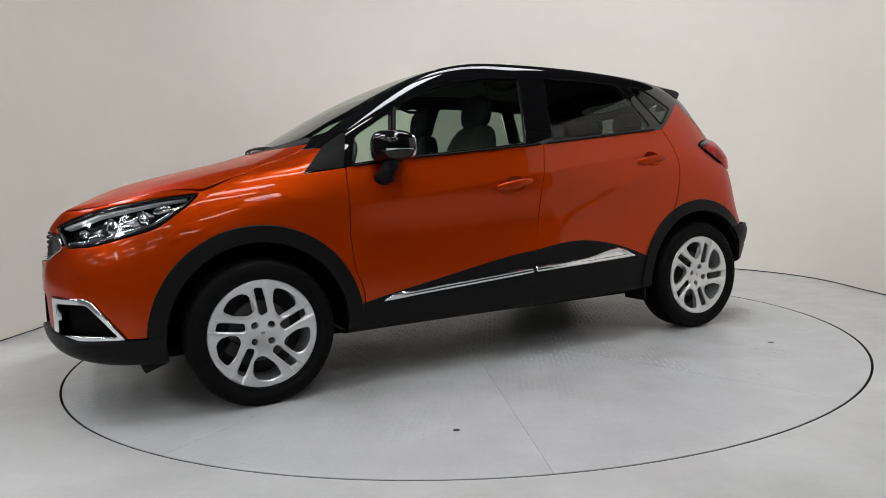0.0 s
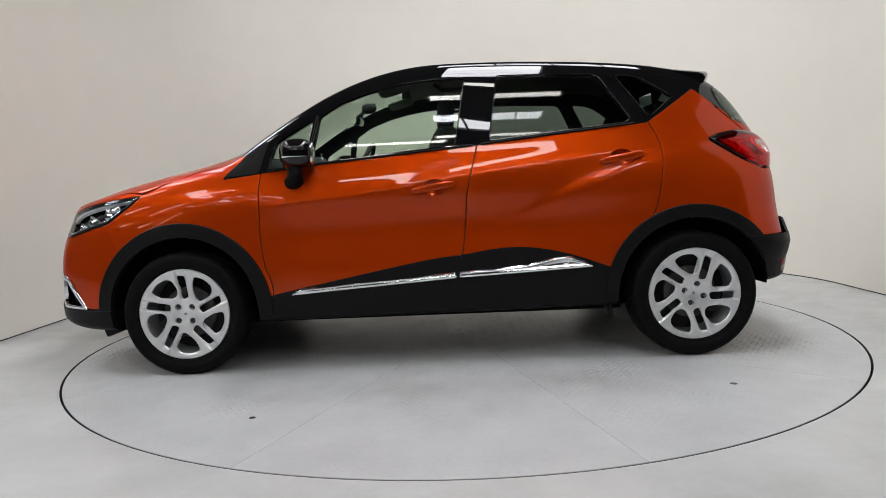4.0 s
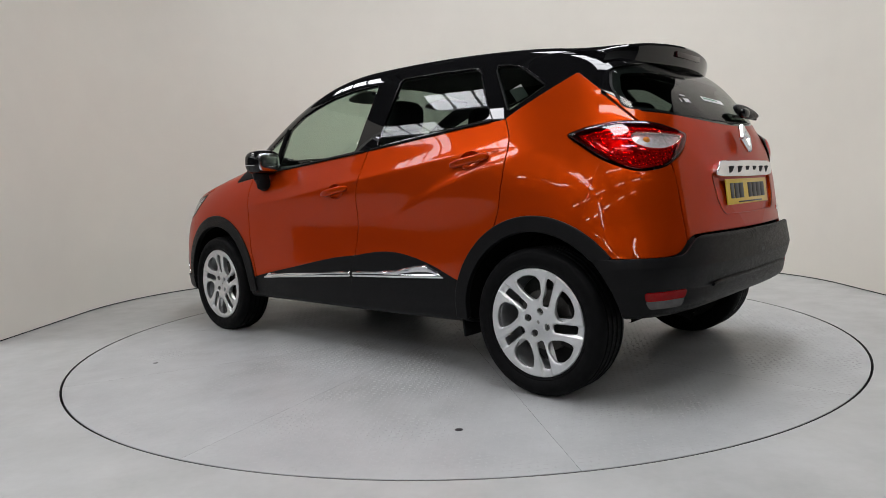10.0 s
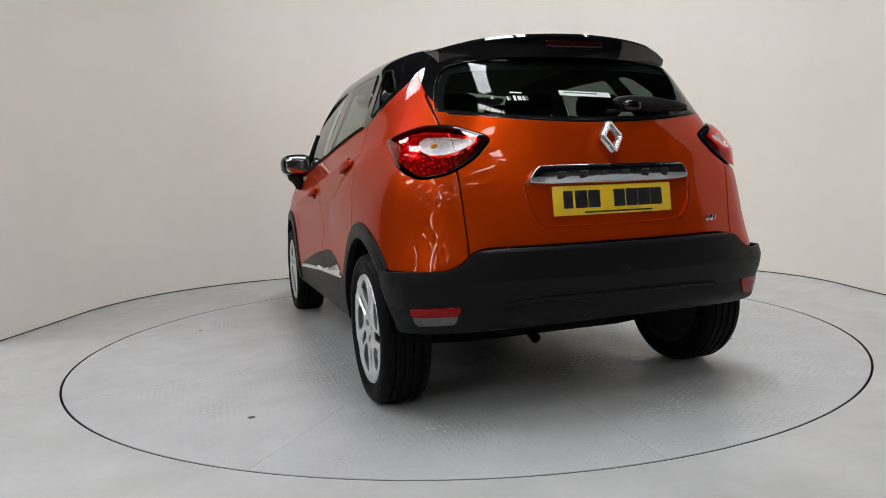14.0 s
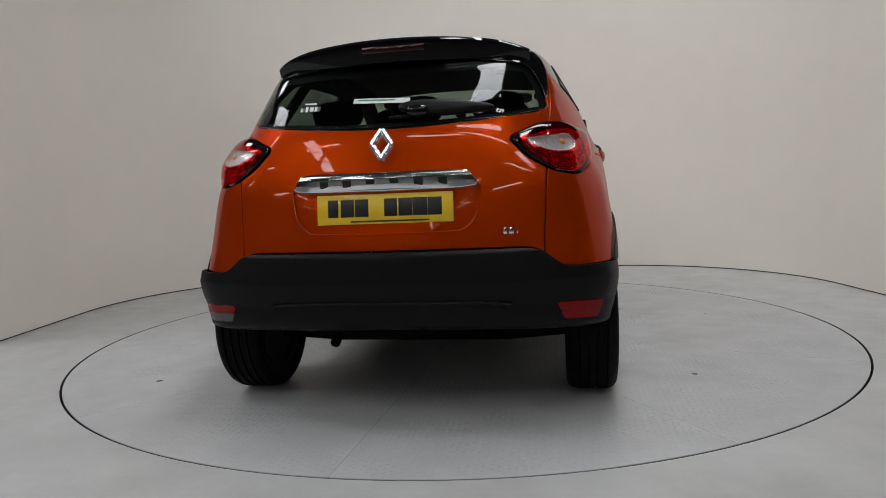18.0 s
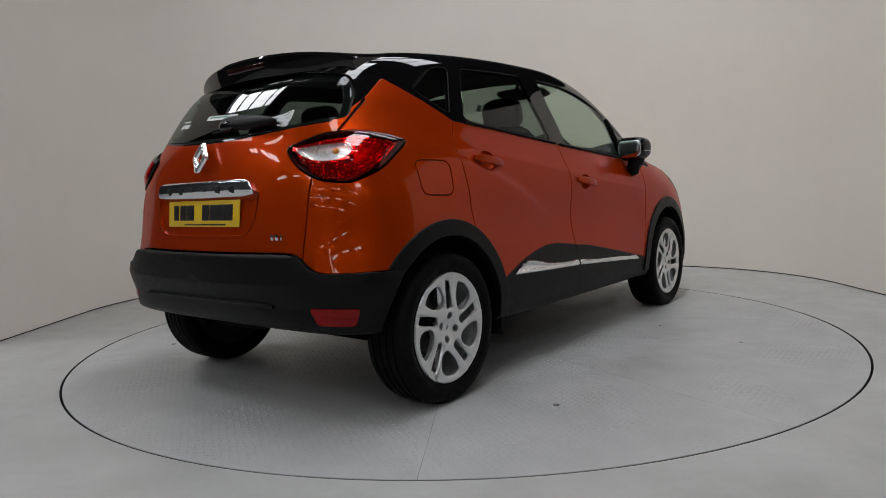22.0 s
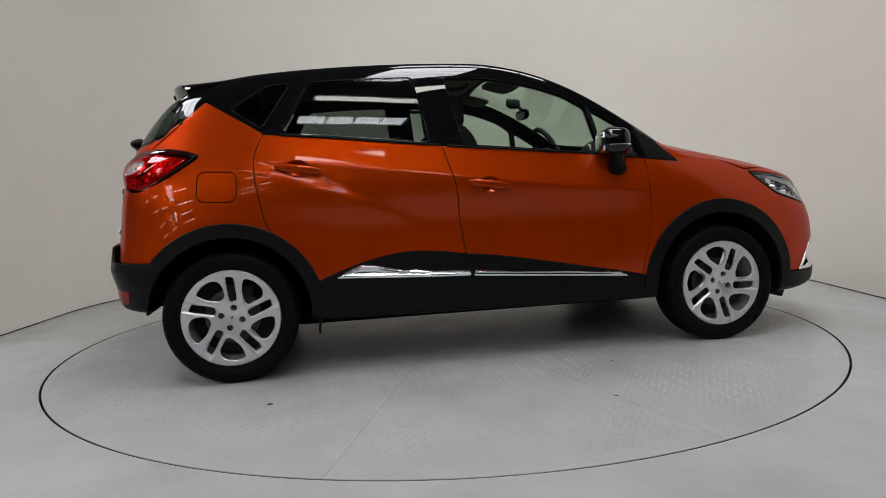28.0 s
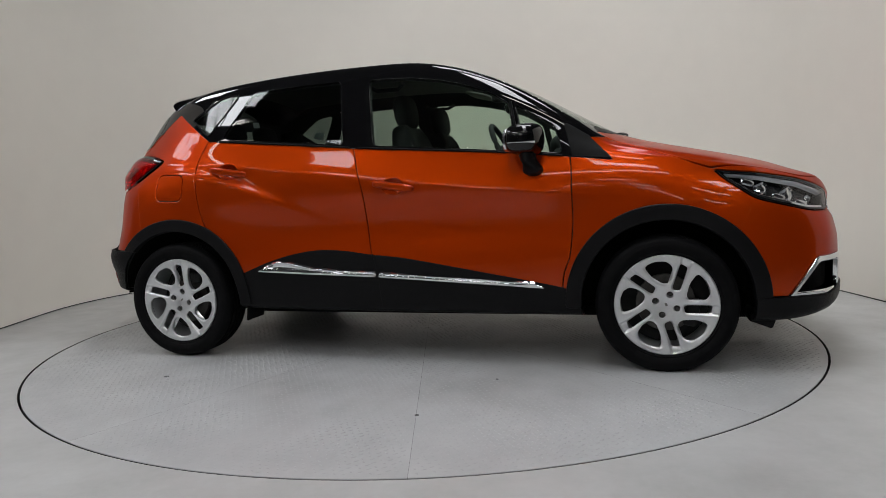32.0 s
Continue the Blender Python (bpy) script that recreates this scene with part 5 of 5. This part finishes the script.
def build_cabin():
    """Seats, dashboard, steering wheel, inner mirror."""
    for sd in (1, -1):
        bm = blob(.52, .50, .17, 4)
        bm.transform(pose(.24, .36 * sd, .66, 0, -6, 0))
        seat = part("front_seat", bm, CLOTH, car, "dark cloth front seat")
        def back(c):
            return (c.x + .05 * (c.y / .25) ** 2, c.y * (1 - .22 * max(c.z, 0) / .33), c.z)
        bm = blob(.15, .48, .66, 4, taper=back)
        bm.transform(pose(-.02, .36 * sd, .93, 0, -14, 0))
        part("seat_back", bm, CLOTH, seat)
        bm = blob(.10, .26, .19, 3)
        bm.transform(pose(-.075, .36 * sd, 1.325, 0, -8, 0))
        part("headrest", bm, CLOTH, seat)
        for dy in (-.06, .06):
            part("headrest_post", tube([(-.085, .36 * sd + dy, 1.18), (-.078, .36 * sd + dy, 1.28)], .007, 8), STEEL, seat)
    bm = blob(.50, 1.26, .18, 4)
    bm.transform(pose(-.78, 0, .68))
    bench = part("rear_bench", bm, CLOTH, car, "dark cloth rear bench")
    bm = blob(.16, 1.26, .60, 4)
    bm.transform(pose(-1.09, 0, .93, 0, -16, 0))
    part("bench_back", bm, CLOTH, bench)
    for y in (-.38, 0, .38):
        bm = blob(.09, .24, .13, 3)
        bm.transform(pose(-1.19, y, 1.27, 0, -10, 0))
        part("headrest", bm, CLOTH, bench)
    part("parcel_shelf", block(.42, 1.12, .02, .006), TRIM, car, m=pose(-1.45, 0, 1.10))
    bm = blob(.52, 1.42, .36, 4)
    bm.transform(pose(.98, 0, .93))
    dash = part("dashboard", bm, TRIM, car, "dark moulded dashboard")
    bm = blob(.16, .36, .13, 2.5)
    bm.transform(pose(.82, -.37, 1.085))
    part("instrument_hood", bm, TRIM, dash)
    ring = [(0, math.cos(a) * .178, math.sin(a) * .178) for a in np.linspace(0, 2 * math.pi, 40, endpoint=False)]
    tilt = pose(.50, -.37, 1.055, 0, -25, 0)
    wheel_ = part("steering_wheel", tube(ring, .015, 10, closed=True), TRIM, car, "dark steering wheel", m=tilt)
    part("wheel_hub", blob(.05, .15, .12, 2.5), TRIM, wheel_)
    for a in (0, 180, 270):
        part("wheel_spoke", block(.02, .10, .03, .006), TRIM, wheel_, m=Matrix.Rotation(radians(a), 4, "X") @ pose(0, .12, 0))
    part("inner_mirror", blob(.035, .235, .065, 3), GLOSS, car, "dark inner mirror", m=pose(.46, 0, 1.345, 0, -8, 0))
    part("mirror_stalk", tube([(.47, 0, 1.36), (.42, 0, 1.41), (.36, 0, 1.44)], .012, 8), TRIM, car)
    part("sensor_pod", blob(.09, .07, .06, 2.6), TRIM, car, m=pose(.40, 0, 1.415))
    for sd in (1, -1):
        part("sun_visor", blob(.17, .34, .022, 4), HEADLINER, car, m=pose(.22, .33 * sd, 1.475, 0, 14, 0))
        part("grab_handle", tube([(-.02, .56 * sd, 1.46), (-.06, .53 * sd, 1.435), (-.18, .53 * sd, 1.435), (-.22, .56 * sd, 1.46)], .011, 8), TRIM, car)
    part("window_sticker", block(.036, .001, .03), WHITE, car, "small white window sticker", m=pose(-.83, -.715, 1.275, 22, 0, 0))
    part("window_sticker", block(.065, .001, .062), WHITE, car, "small white window sticker", m=pose(-1.12, .672, 1.315, -30, 20, 4))


build_cabin()


BRAKE = material("worn_brake_steel", (.10, .095, .09), .45, .9, vary=.3, scale=30)


BOLT = 82


def build_wheel():
    """One wheel: tyre, rim, face with five U spokes, bolts, cap, brake."""
    w = new("wheel")
    prof = [(.212, .062), (.224, .082), (.234, .090), (.243, .096), (.249, .095), (.255, .099), (.272, .104), (.284, .1045), (.289, .102), (.296, .1025), (.303, .098), (.311, .090), (.316, .080)]
    for y in (.055, .018, -.018, -.055):
        prof += [(.3195, y + .014), (.320, y + .006), (.312, y + .004), (.312, y - .004), (.320, y - .006)]
    prof += [(.316, -.080), (.311, -.090), (.303, -.098), (.284, -.104), (.25, -.099), (.224, -.082), (.212, -.062)]
    part("tyre", lathe(prof, 112, "y"), RUBBER, w)
    part("rim", lathe([(.2335, .084), (.2345, .089), (.232, .0925), (.2275, .091), (.222, .082), (.213, .066), (.206, .03), (.203, -.02), (.207, -.085), (.225, -.09)], 112, "y"), ALLOY, w)
    nr, na = 72, 420
    r, a = np.meshgrid(np.linspace(.001, .2275, nr), np.linspace(0, 2 * math.pi, na + 1), indexing="ij")
    u, v = r * np.cos(a), r * np.sin(a)
    # seen from outside, with one opening at the top: its wide window and the slot beside it
    hole = rounded([(-.077, .180, .012), (-.036, .200, .02), (.015, .196, .016), (.036, .175, .016), (.034, .124, .014), (.015, .104, .010), (-.006, .104, .010), (-.052, .138, .02)], .012, 5)
    slit = rounded([(-.147, .132, .006), (-.125, .148, .006), (-.045, .082, .006), (-.056, .060, .008), (-.068, .066, .006)], .006, 4)
    dip = rounded([(-.062, .049, .012), (-.038, .075, .012), (-.143, .184, .004), (-.178, .148, .004)], .01, 4)
    flat_uv = np.stack([u.ravel(), v.ravel()], -1)
    edge, openings, ring = np.full(len(flat_uv), 1.0), [], np.full(len(flat_uv), 1.0)
    for k in range(5):
        c, d = math.cos(radians(72 * k - 92)), math.sin(radians(72 * k - 92))
        for ol, grow in ((hole, .0072), (slit, .006)):
            o = np.stack([ol[:, 0] * c - ol[:, 1] * d, ol[:, 0] * d + ol[:, 1] * c], -1)
            openings.append((o, grow))
            edge = np.minimum(edge, inside(flat_uv, o) - grow)
        o = np.stack([dip[:, 0] * c - dip[:, 1] * d, dip[:, 0] * d + dip[:, 1] * c], -1)
        ring = np.minimum(ring, inside(flat_uv, o))
    edge = np.clip(edge, 0, 1).reshape(r.shape)
    y = .088 + .008 * (r / .2275) ** 2 - .014 * np.exp(-(r / .055) ** 2) - .004 * np.exp(-edge / .0045) - .007 / (1 + np.exp((ring.reshape(r.shape) + .001) / .0019))
    P = np.stack([-u, y, v], -1).reshape(-1, 3)
    du, dv = np.gradient(np.stack([-u, y, v], -1), axis=0), np.gradient(np.stack([-u, y, v], -1), axis=1)
    N = np.cross(du, dv)
    N *= np.sign(N[..., 1:2] + 1e-12)
    N = (N / (np.linalg.norm(N, axis=-1, keepdims=True) + 1e-12)).reshape(-1, 3)
    N[:na + 1] = (0, 1, 0)
    i = np.arange(nr * (na + 1)).reshape(nr, na + 1)
    A, B, C, D = i[:-1, :-1].ravel(), i[:-1, 1:].ravel(), i[1:, 1:].ravel(), i[1:, :-1].ravel()
    T = np.concatenate([np.stack([A, B, C], -1), np.stack([A, C, D], -1)])
    q = np.cross(P[T[:, 1]] - P[T[:, 0]], P[T[:, 2]] - P[T[:, 0]])
    T[q[:, 1] < 0] = T[q[:, 1] < 0][:, ::-1]
    s = (P, N, np.arctan2(P[:, 2], -P[:, 0]), T)
    for o, grow in openings:
        _, s = cut(s, inside(np.stack([-s[0][:, 0], s[0][:, 2]], -1), o) - grow)
    for t in range(4):
        a_ = radians(BOLT + 90 * t)
        _, s = cut(s, np.hypot(-s[0][:, 0] - 0.050 * math.cos(a_), s[0][:, 2] - 0.050 * math.sin(a_)) - .0185)
    sheet("spokes", s, ALLOY, w, .034, "silver five-spoke wheel face", .004)
    for t in range(4):
        a_ = radians(BOLT + 90 * t)
        part("wheel_bolt", lathe([(.001, .004), (.006, .004), (.0095, .001), (.0095, -.008), (.0195, -.009)], 12, "y"), BRAKE, w, m=pose(-0.050 * math.cos(a_), .066, 0.050 * math.sin(a_)))
    part("hub_cap", lathe([(.001, .003), (.016, .0025), (.019, 0), (.020, -.006)], 28, "y"), ALLOY, w, m=pose(0, .0715, 0))
    part("cap_mark", block(.010, .002, .015, .0008, m=pose(0, 0, 0, 0, 45, 0)), STEEL, w, m=pose(0, .0752, 0))
    part("brake_disc", lathe([(.05, .015), (.132, .015), (.134, .012), (.134, -.008), (.132, -.010), (.05, -.010)], 64, "y"), BRAKE, w)
    part("brake_hub", lathe([(.001, .045), (.06, .045), (.066, .035), (.068, -.05)], 40, "y"), DARK, w)
    part("caliper", block(.06, .07, .13, .012), DARK, w, m=pose(.125, 0, .02))
    part("wheel_inside", lathe([(.001, -.06), (.203, -.06), (.206, -.088), (.228, -.0915)], 48, "y"), DARK, w)
    return w


def place_wheels():
    w = build_wheel()
    w.parent = car
    # the phase turns the spokes about the axle
    for n, (x, sd, phase) in enumerate(((HUB_X, 1, 51), (-HUB_X, 1, 170), (HUB_X, -1, 168), (-HUB_X, -1, -96))):
        m = pose(x, .762 * sd, .315 if x > 0 else .320, 0, 0, 0 if sd > 0 else 180) @ pose(0, 0, 0, 0, phase, 0)
        if n == 0:
            w.matrix_local = m
        else:
            copy_thing(w, m)


place_wheels()


def motions():
    """The turntable turns and carries the car."""
    rows = []
    for t, a in TURN_ROWS:
        turn = pose(0, 0, 0, 0, 0, a)
        rows.append((t, turn))
    walk(turntable, rows)
    walk(car, [(t, m @ pose(.1087, .0048, 0)) for t, m in rows])


TURN_ROWS = [(0, 208.15), (2, 194.29), (4, 180.41), (6, 166.48), (8, 152.5), (10, 138.45), (12, 124.34), (14, 110.16), (16, 95.94), (18, 81.67), (20, 67.39), (22, 53.1), (24, 38.84), (26, 24.64), (28, 10.54), (30, -3.42), (32, -17.2)]
motions()
